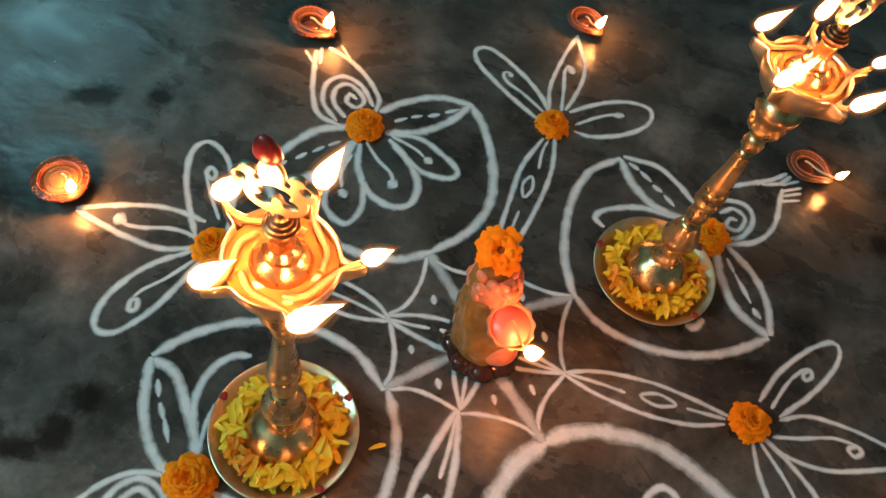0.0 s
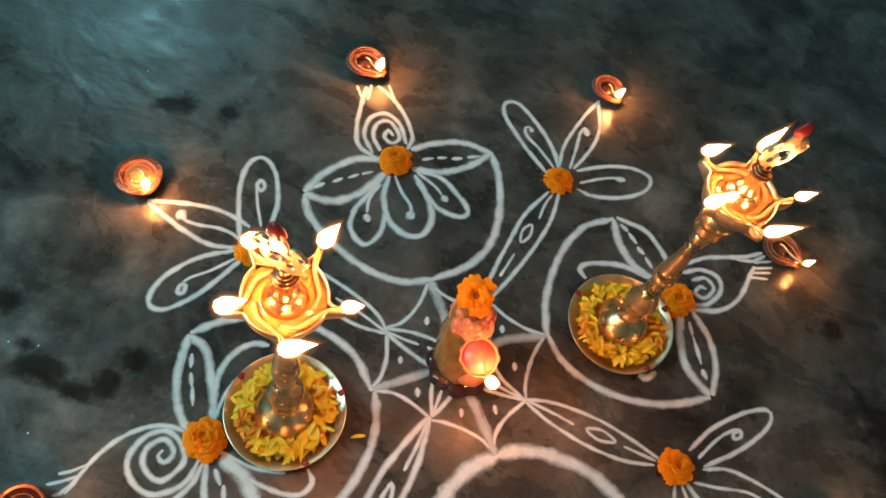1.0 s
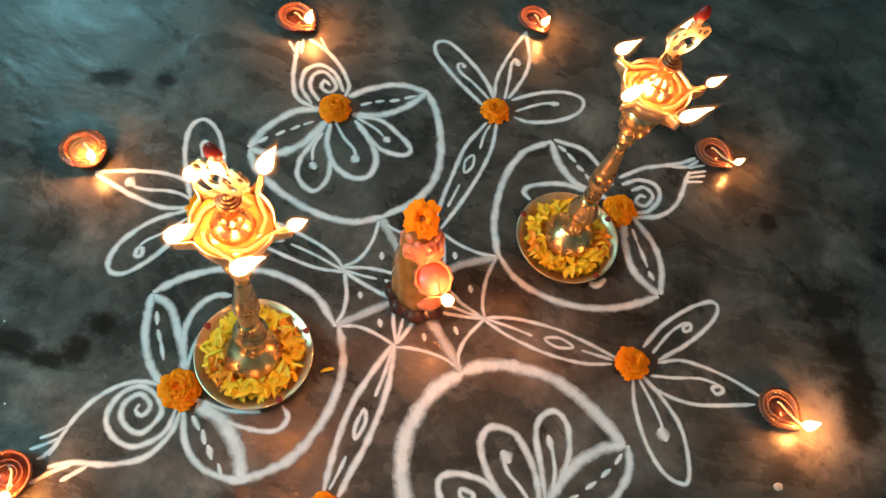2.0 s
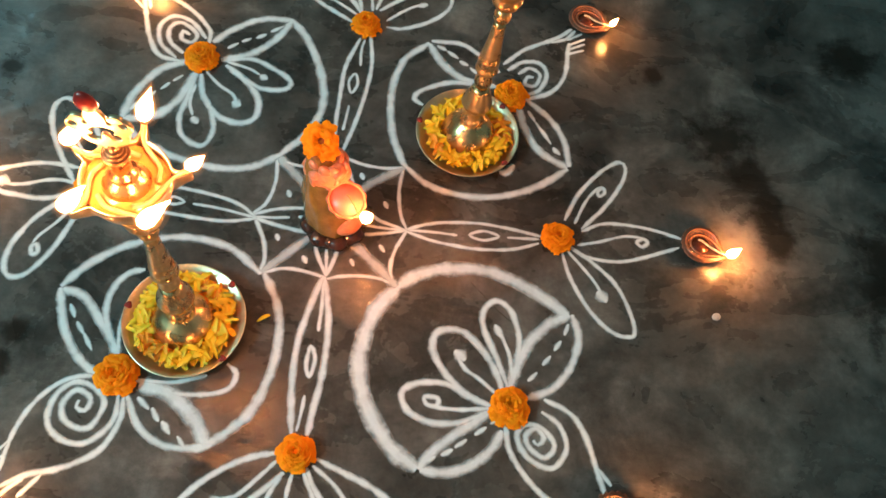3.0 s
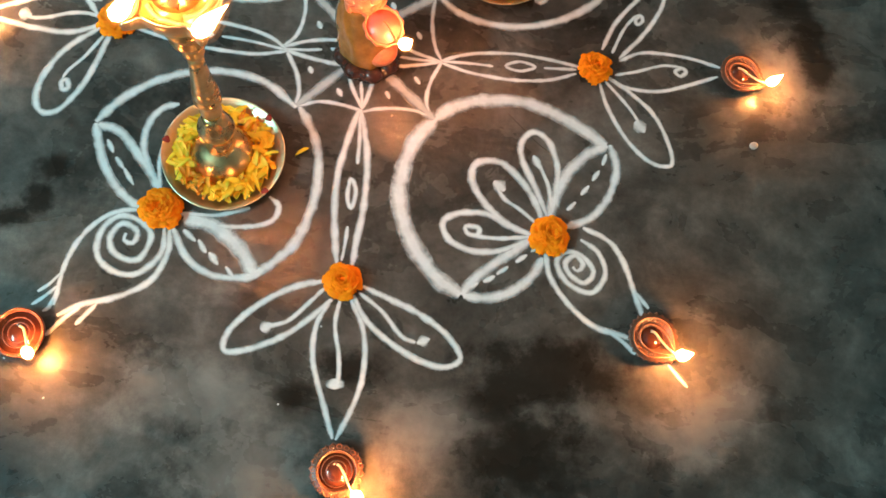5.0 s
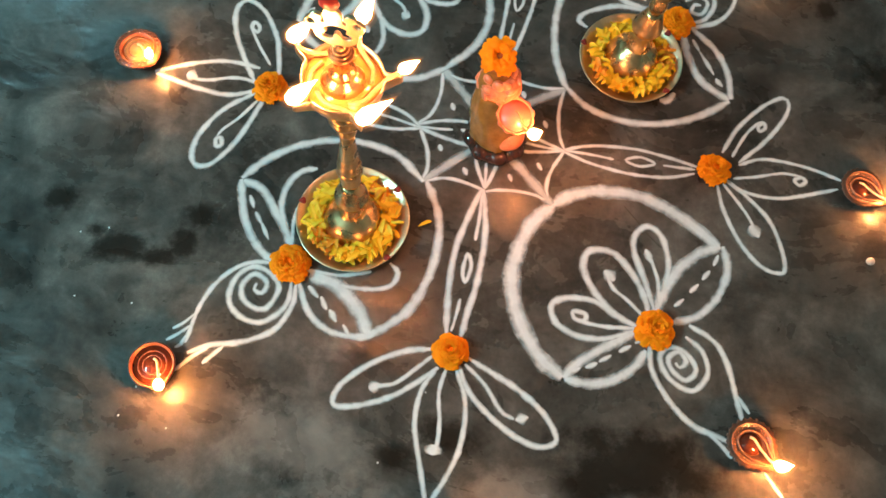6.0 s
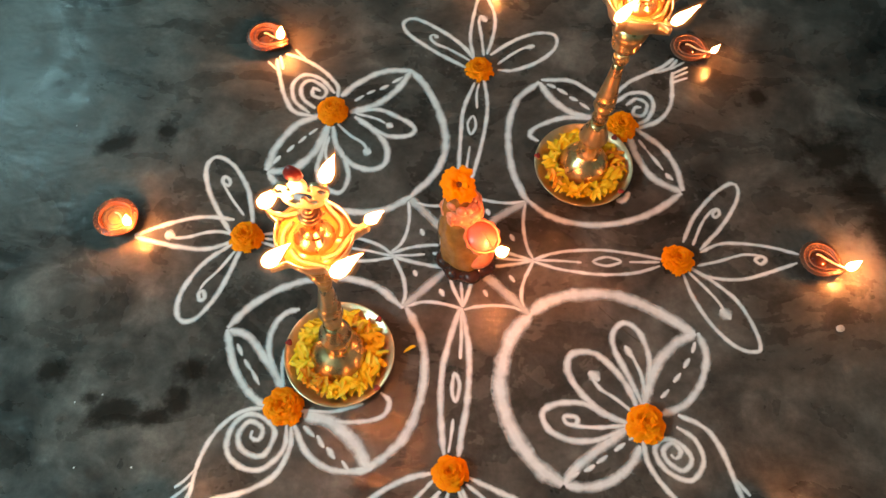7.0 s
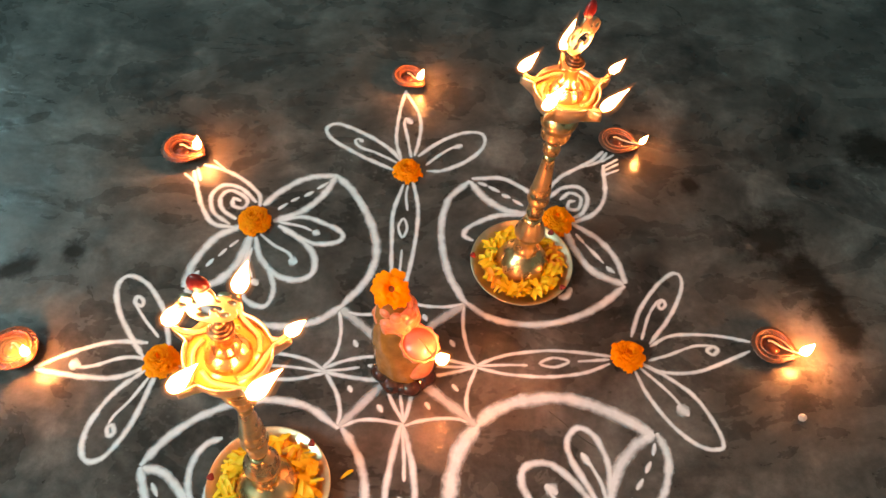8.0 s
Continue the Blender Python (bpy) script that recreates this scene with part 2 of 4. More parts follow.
TWIG = grainy_material("dry_twig", (0.02, 0.014, 0.010), (0.06, 0.04, 0.025), 0.9, 400.0)
STONE = grainy_material("pale_pebble", (0.32, 0.29, 0.27), (0.46, 0.43, 0.40), 0.85, 200.0)
FLAME_STOPS = ((0.0, (0.9, 0.24, 0.05)), (0.3, (1.0, 0.358, 0.120)), (1.0, (1.0, 0.325, 0.098)))
LAMP_FIRE = flame_material("lamp_flame", 141.0, FLAME_STOPS, False)
CLAY_FIRE = flame_material("clay_lamp_flame", 232.0, ((0.0, (0.9, 0.27, 0.05)), (0.3, (1.0, 0.42, 0.118)), (1.0, (1.0, 0.37, 0.096))), False)
# nested emissive shells that stand in for the soft bloom round each flame
HALO_SHELLS = [(k, flame_material("flame_halo", strength, ((0.0, (0.6, 0.16, 0.04)), (0.35, (1.0, 0.42, 0.10)), (1.0, (0.9, 0.28, 0.06))), True)) for k, strength in ((0.13, 0.42), (0.34, 0.10), (0.70, 0.022))]


# ---- building helpers ----
def mesh_of(name, bm, *mats, smooth=True):
    me = bpy.data.meshes.new(name)
    bmesh.ops.recalc_face_normals(bm, faces=bm.faces)
    bm.to_mesh(me)
    bm.free()
    for mat in mats:
        me.materials.append(mat)
    if smooth:
        me.shade_smooth()
    return me


def part(name, bm, mat, parent, label="", smooth=True):
    me = mesh_of(name, bm, *(mat if isinstance(mat, (list, tuple)) else (mat,)), smooth=smooth) if isinstance(bm, bmesh.types.BMesh) else bm
    ob = new(name, me)
    ob.parent = parent
    return tagged(ob, label)


def box(bm, x0, y0, z0, x1, y1, z1):
    vs = [bm.verts.new((x, y, z)) for x in (x0, x1) for y in (y0, y1) for z in (z0, z1)]
    for f in ((0, 1, 3, 2), (4, 6, 7, 5), (0, 4, 5, 1), (2, 3, 7, 6), (0, 2, 6, 4), (1, 5, 7, 3)):
        bm.faces.new([vs[i] for i in f])
    return bm


def lathe(profile, segs=40, radius=None, bm=None, centre=(0, 0)):
    """Turns (r, z) pairs round the upright axis; radius(angle, r, z) may alter the round."""
    bm = bm or bmesh.new()
    rings = []
    for r, z in profile:
        if r < 1e-5:
            rings.append([bm.verts.new((centre[0], centre[1], z))])
            continue
        ring = []
        for i in range(segs):
            a = math.tau * i / segs
            q = radius(a, r, z) if radius else r
            ring.append(bm.verts.new((centre[0] + q * math.cos(a), centre[1] + q * math.sin(a), z)))
        rings.append(ring)
    for a, b in zip(rings, rings[1:]):
        for i in range(segs):
            j = (i + 1) % segs
            if len(a) == 1 and len(b) == 1:
                continue
            if len(a) == 1:
                bm.faces.new((a[0], b[i], b[j]))
            elif len(b) == 1:
                bm.faces.new((a[i], a[j], b[0]))
            else:
                bm.faces.new((a[i], a[j], b[j], b[i]))
    return bm


def spline(points, step, closed=False):
    """A smooth line through the points (Catmull-Rom), sampled about every step."""
    p = [Vector(q) for q in points]
    n = len(p)
    out = []
    for i in range(n if closed else n - 1):
        if closed:
            a, b, c, d = p[i - 1], p[i], p[(i + 1) % n], p[(i + 2) % n]
        else:
            b, c = p[i], p[i + 1]
            a = p[i - 1] if i else b * 2 - c
            d = p[i + 2] if i + 2 < n else c * 2 - b
        k = max(2, int((c - b).length / step))
        for j in range(k):
            u = j / k
            out.append(0.5 * (2 * b + (c - a) * u + (2 * a - 5 * b + 4 * c - d) * u * u + (3 * b - a - 3 * c + d) * u ** 3))
    if not closed:
        out.append(p[-1])
    return out


def tube(bm, points, r, segs=8, flat=1.0, up=(0, 0, 1), closed=False, taper=0.0, step=None):
    """A round or flattened bar along a smooth line."""
    line = spline(points, step or r * 1.5, closed)
    rings = []
    n = len(line)
    for i, q in enumerate(line):
        d = (line[(i + 1) % n] - line[i - 1]) if closed else (line[min(i + 1, n - 1)] - line[max(i - 1, 0)])
        d.normalize()
        s = d.cross(Vector(up))
        s = s.normalized() if s.length > 1e-4 else Vector((1, 0, 0))
        w = s.cross(d)
        k = 1 - taper * i / max(1, n - 1)
        rings.append([bm.verts.new(q + (s * math.cos(math.tau * j / segs) + w * math.sin(math.tau * j / segs) * flat) * r * k) for j in range(segs)])
    for a, b in zip(rings, rings[1:] + (rings[:1] if closed else [])):
        for j in range(segs):
            bm.faces.new((a[j], a[(j + 1) % segs], b[(j + 1) % segs], b[j]))
    if not closed:
        bm.faces.new(rings[0][::-1])
        bm.faces.new(rings[-1])
    return bm


def ellipsoid(bm, at, size, mat=0, segs=16, rings=10, turn=0):
    c, s = math.cos(radians(turn)), math.sin(radians(turn))
    rows = []
    for i in range(1, rings):
        v = math.pi * i / rings
        row = []
        for j in range(segs):
            u = math.tau * j / segs
            x, y = size[0] * math.sin(v) * math.cos(u), size[1] * math.sin(v) * math.sin(u)
            row.append(bm.verts.new((at[0] + x * c - y * s, at[1] + x * s + y * c, at[2] + size[2] * math.cos(v))))
        rows.append(row)
    top, low = bm.verts.new((at[0], at[1], at[2] + size[2])), bm.verts.new((at[0], at[1], at[2] - size[2]))
    made = []
    for a, b in zip(rows, rows[1:]):
        made += [bm.faces.new((a[j], b[j], b[(j + 1) % segs], a[(j + 1) % segs])) for j in range(segs)]
    made += [bm.faces.new((top, rows[0][j], rows[0][(j + 1) % segs])) for j in range(segs)]
    made += [bm.faces.new((low, rows[-1][(j + 1) % segs], rows[-1][j])) for j in range(segs)]
    for f in made:
        f.material_index = mat
    return bm


def cut_plate(inside, x0, x1, z0, z1, step, thick):
    """An upright plate of even thickness where inside(x, z) > 0, with smooth cut edges."""
    bm = bmesh.new()
    nx, nz = int(round((x1 - x0) / step)), int(round((z1 - z0) / step))
    val = [[inside(x0 + i * step, z0 + j * step) for j in range(nz + 1)] for i in range(nx + 1)]
    made = {}

    def vert(x, z, y):
        key = (round(x * 1e6), round(z * 1e6), y)
        if key not in made:
            made[key] = bm.verts.new((x, y, z))
        return made[key]
    for i in range(nx):
        for j in range(nz):
            corners = [(i, j), (i + 1, j), (i + 1, j + 1), (i, j + 1)]
            poly = []
            for n in range(4):
                (a, c), (d, e) = corners[n], corners[(n + 1) % 4]
                u, v = val[a][c], val[d][e]
                if u > 0:
                    poly.append((x0 + a * step, z0 + c * step, False))
                if (u > 0) != (v > 0):
                    s = u / (u - v)
                    poly.append((x0 + (a + (d - a) * s) * step, z0 + (c + (e - c) * s) * step, True))
            if len(poly) < 3:
                continue
            front = [vert(x, z, -thick / 2) for x, z, _ in poly]
            back = [vert(x, z, thick / 2) for x, z, _ in poly]
            if len(set(front)) < 3:
                continue
            try:
                bm.faces.new(front)
                bm.faces.new(back[::-1])
            except ValueError:
                continue
            for n in range(len(poly)):
                m = (n + 1) % len(poly)
                if poly[n][2] and poly[m][2] and front[n] is not front[m]:
                    bm.faces.new((front[n], back[n], back[m], front[m]))
    return bm


def flame_mesh(height, width, lean, mat):
    """A tear of fire on its wick, leaning with the draught."""
    bm = bmesh.new()
    rows = []
    n, segs = 12, 10
    for i in range(n + 1):
        u = i / n
        r = width * 0.5 * math.sin(math.pi * min(1, u ** 0.62)) ** 0.9 * (1.12 - 0.5 * u)
        c = Vector((lean[0] * u ** 1.4, lean[1] * u ** 1.4, height * u))
        if i in (0, n):
            rows.append([bm.verts.new(c)])
        else:
            rows.append([bm.verts.new(c + Vector((r * math.cos(math.tau * j / segs), r * 0.85 * math.sin(math.tau * j / segs), 0))) for j in range(segs)])
    for a, b in zip(rows, rows[1:]):
        for j in range(segs):
            k = (j + 1) % segs
            if len(a) == 1:
                bm.faces.new((a[0], b[k], b[j]))
            elif len(b) == 1:
                bm.faces.new((a[j], a[k], b[0]))
            else:
                bm.faces.new((a[j], a[k], b[k], b[j]))
    return mesh_of("flame", bm, mat)


def flame_on(parent, at, height, width, lean, fire):
    """A flame under its lamp, with added fainter shells that imitate the bloom round it."""
    f = part("flame", flame_mesh(height, width, lean, fire), None, parent, "bright white-yellow flame")
    f.location = at
    for k, halo_mat in HALO_SHELLS:
        m = part("mantle", flame_mesh(height * (1 + 0.7 * k), width * (1 + 1.1 * k), (lean[0] * (1 + 0.4 * k), lean[1] * (1 + 0.4 * k)), halo_mat), None, f, "added faint orange shell imitating the glow round the flame")
        m.location = (0, 0, -0.22 * k * height)
    return f


def thing(name, label, category, group="", at=None):
    ob = tagged(new(name), label, category, group)
    ob.empty_display_size = 0.05
    if at is not None:
        ob.matrix_world = at
    return ob


# ---- the closed room ----
def slab(name, bounds, mat, label):
    ob = new(name, mesh_of(name, box(bmesh.new(), *bounds), mat, smooth=False))
    return tagged(ob, label, name.split("_")[0], "", "structure")


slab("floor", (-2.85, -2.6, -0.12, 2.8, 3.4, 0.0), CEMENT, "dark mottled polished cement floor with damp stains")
slab("wall_west", (-3.0, -2.75, 0.0, -2.85, 3.55, 3.0), PLASTER, "plain pale plastered wall")
slab("wall_east", (2.8, -2.75, 0.0, 2.95, 3.55, 3.0), PLASTER, "plain pale plastered wall")
slab("wall_north", (-2.85, 3.4, 0.0, 2.8, 3.55, 3.0), PLASTER, "plain pale plastered wall")
slab("wall_south", (-2.85, -2.75, 0.0, 2.8, -2.6, 3.0), PLASTER, "plain pale plastered wall")
slab("ceiling", (-3.0, -2.75, 3.0, 2.95, 3.55, 3.15), PLASTER, "plain pale plastered ceiling")

# the rangoli: powder lines on the floor, each stroke a part
rangoli = thing("rangoli", "white rice powder rangoli of petals and spirals on the floor", "floor drawing")
strokes_made = 0


def stroke(kind, width, *mm):
    """One powder line through points given in millimetres east and north of the middle."""
    global strokes_made
    strokes_made += 1
    closed = kind in ("eye", "ring")
    pts = [Vector((mm[i] * 0.001, mm[i + 1] * 0.001, 0)) for i in range(0, len(mm), 2)]
    if kind == "dash":
        d = (pts[1] - pts[0]) * 0.22
        pts = [pts[0] - d, pts[1] + d]
    w = width * 0.001 * (1.62 if kind not in ("dot", "dash", "speck") else 2.2 if kind == "dash" else 1.75)
    line = spline(pts, 0.005 if kind not in ("dot", "dash", "ring", "speck") else 0.002, closed)
    n = len(line)
    base = 0.0005 + strokes_made * 0.000002
    seed = strokes_made * 3.7
    verts, faces, uvs = [], [], []
    across = (-1.0, -0.55, 0.0, 0.55, 1.0)
    for i, q in enumerate(line):
        d = (line[(i + 1) % n] - line[i - 1]) if closed else (line[min(i + 1, n - 1)] - line[max(i - 1, 0)])
        d.normalize()
        s = Vector((-d.y, d.x, 0))
        u = i / max(1, n - 1)
        k = 1 + (0.22 if width < 10 or kind != "dot" else 0.5) * noise.noise(Vector((q.x * 90, q.y * 90, seed)))
        if not closed:
            if kind in ("dot", "dash", "speck"):
                k *= max(0.05, math.sin(math.pi * min(0.97, u * 0.9 + 0.07))) ** 0.6
            else:
                k *= min(1.0, 0.55 + 8 * min(u, 1 - u))
        for a in across:
            wob = 0.10 * noise.noise(Vector((q.x * 140 + a * 9, q.y * 140, seed)))
            verts.append(q + s * (a * 0.5 * w * (k + wob)) + Vector((0, 0, base + 0.00025 * (1 - a * a))))
            uvs.append(((a + 1) / 2, u))
    m = len(across)
    for i in range(n if closed else n - 1):
        j = (i + 1) % n
        for c in range(m - 1):
            faces.append((i * m + c, j * m + c, j * m + c + 1, i * m + c + 1))
    me = bpy.data.meshes.new(kind)
    me.from_pydata(verts, [], faces)
    layer = me.uv_layers.new(name="UVMap")
    for loop in me.loops:
        layer.data[loop.index].uv = uvs[loop.vertex_index]
    me.materials.append(THIN_POWDER if kind == "diagonal" else POWDER)
    me.shade_smooth()
    ob = new({"dot": "powder_dot", "speck": "powder_speck", "ring": "swirl_ring", "eye": "eye_loop", "arm": "arm_line", "ray": "centre_ray", "web": "web_arc", "rim": "corner_arc",
              "leaf": "leaf_line", "petal": "petal_loop", "swirl": "swirl_line", "curve": "trailing_line", "spiral": "spiral_line", "dash": "powder_dash", "diagonal": "diagonal_band"}[kind], me)
    ob.parent = rangoli


# south-east corner, east arm and centre
stroke("rim", 17, 106, -109, 132, -88, 163, -73, 217, -64, 270, -72, 322, -95, 364, -120)
stroke("rim", 20, 108, -109, 81, -149, 67, -201, 72, -256, 93, -302, 126, -343, 163, -366)
stroke("leaf", 11, 370, -118, 380, -154, 371, -196, 345, -233, 307, -253)
stroke("leaf", 15, 366, -119, 333, -140, 305, -174, 288, -216, 280, -247)
stroke("leaf", 13, 165, -366, 181, -342, 210, -315, 243, -287, 265, -270)
stroke("leaf", 13, 167, -367, 202, -366, 234, -354, 259, -332, 276, -302)
stroke("dash", 5, 310, -225, 319, -215)
stroke("dash", 5, 330, -199, 338, -188)
stroke("dash", 5, 346, -175, 353, -163)
stroke("dash", 5, 360, -149, 364, -136)
stroke("dash", 5, 173, -355, 184, -348)
stroke("dash", 5, 196, -343, 207, -336)
stroke("dash", 5, 214, -330, 225, -321)
stroke("dash", 5, 240, -310, 251, -301)
stroke("dash", 5, 260, -293, 267, -286)
stroke("petal", 9, 281, -241, 257, -191, 240, -157, 238, -129, 254, -111, 276, -121, 290, -153, 293, -188, 284, -241)
stroke("swirl", 6, 286, -238, 281, -198, 271, -173, 262, -157, 261, -158)
stroke("dot", 11, 256, -148, 267, -168)
stroke("petal", 10, 273, -248, 261, -218, 236, -185, 205, -164, 174, -170, 168, -195, 184, -224, 214, -252, 247, -267)
stroke("swirl", 6, 264, -251, 239, -233, 217, -220, 206, -204, 208, -201)
stroke("dot", 14, 200, -195, 217, -207)
stroke("petal", 9, 260, -270, 226, -260, 193, -245, 155, -248, 132, -263, 141, -288, 172, -301, 210, -299, 243, -284)
stroke("swirl", 6, 260, -272, 218, -279, 188, -280, 176, -278)
stroke("ring", 7, 164, -267, 182, -267, 181, -278, 168, -277)
stroke("arm", 6, 109, -13, 154, 5, 219, 14, 275, 11, 321, 5)
stroke("arm", 6, 109, -15, 154, -26, 219, -30, 274, -23, 316, -7)
stroke("swirl", 5, 113, -13, 150, -11, 189, -11)
stroke("swirl", 5, 266, -4, 316, 0)
stroke("eye", 5, 208, -8, 229, 2, 253, -4, 229, -14)
stroke("petal", 7, 355, 39, 376, 88, 412, 136, 443, 160, 454, 150, 448, 122, 422, 76, 382, 27)
stroke("swirl", 5, 371, 35, 389, 79, 408, 105, 418, 108)
stroke("ring", 6, 408, 99, 416, 107, 419, 98, 411, 91)
stroke("petal", 6, 382, 23, 415, 41, 452, 45, 498, 42, 543, 33)
stroke("petal", 6, 366, -6, 397, -21, 447, -20, 494, -3, 539, 17)
stroke("swirl", 5, 376, -2, 413, 10, 450, 24, 480, 26)
stroke("ring", 7, 471, 17, 481, 24, 488, 18, 479, 10)
stroke("petal", 7, 352, -17, 367, -61, 399, -111, 433, -139, 463, -140, 461, -111, 439, -64, 401, -29, 366, -9)
stroke("swirl", 5, 361, -14, 391, -45, 409, -68, 415, -83)
stroke("dot", 13, 408, -75, 423, -91)
stroke("web", 6, -104, 91, -98, 41, -105, 3, -124, -21)
stroke("web", 7, -116, -27, -99, -58, -91, -88, -94, -114)
stroke("web", 6, -94, -114, -65, -102, -34, -101, 2, -108)
stroke("web", 6, 2, -110, 30, -101, 75, -98, 110, -108)
stroke("web", 6, 111, -14, 96, -54, 94, -84, 104, -108)
stroke("web", 6, 94, 99, 92, 51, 100, 9, 111, -12)
stroke("web", 6, -104, 85, -76, 75, -38, 78, 0, 100)
stroke("web", 6, 98, 97, 67, 90, 29, 92, 0, 100)
stroke("ray", 6, -124, -21, -88, -6, -46, 1, 0, -5)
stroke("ray", 5, -124, -24, -91, -21, -66, -17)
stroke("ray", 7, -124, -24, -76, -34, -34, -37, 3, -25)
stroke("ray", 6, 2, -105, -18, -67, -24, -33, -4, -12)
stroke("ray", 5, 2, -105, -4, -62)
stroke("ray", 7, 2, -105, 12, -65, 15, -30, 5, -12)
stroke("ray", 6, 111, -14, 71, -4, 44, 7, 6, -10)
stroke("ray", 5, 111, -14, 76, -15, 48, -14)
stroke("ray", 6, 111, -14, 72, -25, 44, -29, 7, -20)
stroke("ray", 6, 1, 98, -10, 48, -3, 0)
stroke("ray", 6, 1, 98, 20, 50, 13, 1)
stroke("diagonal", 13, -104, 88, -49, 39, 3, -12)
stroke("diagonal", 13, 98, 97, 40, 52, 5, -10)
stroke("diagonal", 14, 107, -108, 41, -53, 7, -20)
stroke("diagonal", 12, -94, -114, -29, -43, 0, -18)
stroke("dot", 7, -77, 29, -71, 17)
stroke("dot", 6, -54, -14, -40, -16)
stroke("dot", 7, -81, -47, -76, -58)
stroke("dot", 8, -37, -77, -29, -89)
stroke("dot", 8, 33, -73, 40, -84)
stroke("dot", 7, 73, -44, 82, -55)
stroke("dot", 7, 71, 31, 78, 19)
stroke("dot", 7, 29, 76, 35, 64)
stroke("arm", 6, -115, -24, -150, -4, -208, 7, -272, 9, -337, -3)
stroke("arm", 6, -114, -26, -161, -37, -218, -37, -271, -32, -337, -17)
stroke("swirl", 5, -121, -24, -172, -17, -212, -15)
stroke("swirl", 5, -276, -13, -332, -10)
stroke("eye", 5, -257, -14, -241, -7, -225, -14, -241, -20)
# south arm and south-west corner
stroke("curve", 8, 279, -294, 288, -330, 316, -366, 350, -392, 383, -400, 403, -405)
stroke("curve", 6, 366, -394, 388, -407, 410, -426)
stroke("curve", 8, 332, -251, 370, -267, 392, -296, 407, -336, 421, -374)
stroke("curve", 6, 410, -339, 429, -360)
# streak of the south-east flame's reflection on the floor, drawn as a powder line
stroke("curve", 5, 456, -436, 471, -452, 484, -465)
stroke("spiral", 8, 329, -269, 355, -286, 366, -317, 347, -345, 313, -335, 296, -308, 306, -290, 330, -292, 349, -314, 336, -332, 316, -322, 308, -306, 322, -293, 334, -305, 326, -316, 319, -310)
stroke("arm", 9, -2, -107, -15, -162, -22, -217, -20, -270, -9, -340)
stroke("arm", 9, 0, -106, 16, -175, 19, -246, 14, -307, 12, -339)
stroke("swirl", 6, 0, -113, 3, -150, 4, -191)
stroke("swirl", 5, 0, -284, -1, -310, -3, -334)
stroke("eye", 6, -3, -214, 6, -232, 2, -258, -5, -241)
stroke("petal", 8, -20, -364, -62, -377, -105, -405, -138, -442, -141, -470, -109, -465, -66, -443, -32, -413, -10, -389)
stroke("swirl", 6, -22, -375, -45, -403, -65, -424, -80, -430, -91, -434)
stroke("dot", 15, -98, -439, -84, -429)
stroke("petal", 7, -12, -389, -27, -428, -25, -475, -9, -519, 11, -571)
stroke("petal", 7, 15, -386, 36, -427, 42, -480, 34, -523, 15, -572)
stroke("swirl", 6, 1, -388, -2, -424, 7, -462, 10, -493, 6, -501)
stroke("dot", 16, 6, -494, 7, -508)
stroke("petal", 8, 29, -367, 67, -381, 110, -398, 149, -424, 169, -452, 151, -466, 115, -461, 68, -437, 36, -411, 18, -381)
stroke("swirl", 6, 25, -376, 58, -399, 87, -430, 107, -437)
stroke("dot", 10, 109, -438, 126, -430)
stroke("rim", 11, -92, -114, -141, -80, -203, -71, -269, -86, -326, -124, -361, -170)
stroke("rim", 12, -87, -113, -59, -160, -49, -213, -53, -266, -72, -321, -113, -362, -139, -373)
stroke("leaf", 11, -361, -172, -342, -224, -314, -264, -280, -289)
stroke("leaf", 12, -357, -173, -326, -181, -292, -216, -269, -244, -259, -264)
stroke("dash", 5, -339, -197, -331, -210)
stroke("dash", 6, -323, -221, -314, -232)
stroke("dash", 5, -309, -237, -297, -253)
stroke("leaf", 9, -233, -312, -208, -351, -172, -371, -127, -371, -109, -364)
stroke("leaf", 18, -221, -295, -182, -302, -149, -324, -124, -354, -117, -366)
stroke("dash", 6, -216, -315, -203, -325)
stroke("dash", 6, -195, -327, -186, -339)
stroke("dash", 6, -178, -343, -168, -354)
stroke("dash", 5, -154, -360, -145, -370)
stroke("petal", 9, -258, -260, -286, -215, -292, -173, -277, -140, -254, -129)
stroke("petal", 6, -259, -260, -266, -221, -265, -194)
stroke("petal", 7, -226, -290, -182, -302, -134, -299, -103, -287, -97, -265, -112, -253)
stroke("petal", 6, -226, -290, -177, -287, -135, -272)
stroke("spiral", 8, -244, -312, -242, -347, -267, -378, -299, -379, -324, -358, -324, -325, -305, -302, -278, -306, -259, -326, -271, -360, -301, -355, -312, -333, -299, -312, -278, -321, -281, -338, -293, -335, -292, -325)
stroke("curve", 7, -276, -289, -314, -299, -344, -329, -361, -374, -365, -431)
stroke("curve", 5, -364, -387, -375, -403, -388, -415)
stroke("curve", 5, -363, -403, -377, -419, -392, -433)
stroke("curve", 5, -367, -420, -370, -434, -377, -440)
stroke("curve", 8, -237, -313, -234, -346, -249, -386, -287, -412, -331, -427, -358, -444)
stroke("curve", 6, -331, -429, -348, -446, -367, -471)
stroke("curve", 6, -312, -424, -321, -437, -333, -454)
# west and north arms, north corners
stroke("petal", 8, -388, -8, -437, 63, -456, 115, -445, 140, -415, 130, -380, 87, -362, 38, -353, 1)
stroke("swirl", 5, -374, 30, -401, 61, -420, 88, -420, 100)
stroke("ring", 7, -423, 92, -421, 102, -411, 96, -411, 85)
stroke("petal", 8, -388, 21, -444, 21, -495, 4, -547, -22)
stroke("petal", 8, -377, -18, -424, -37, -477, -36, -545, -25)
stroke("swirl", 6, -374, -7, -417, -4, -459, -18, -482, -21, -488, -17)
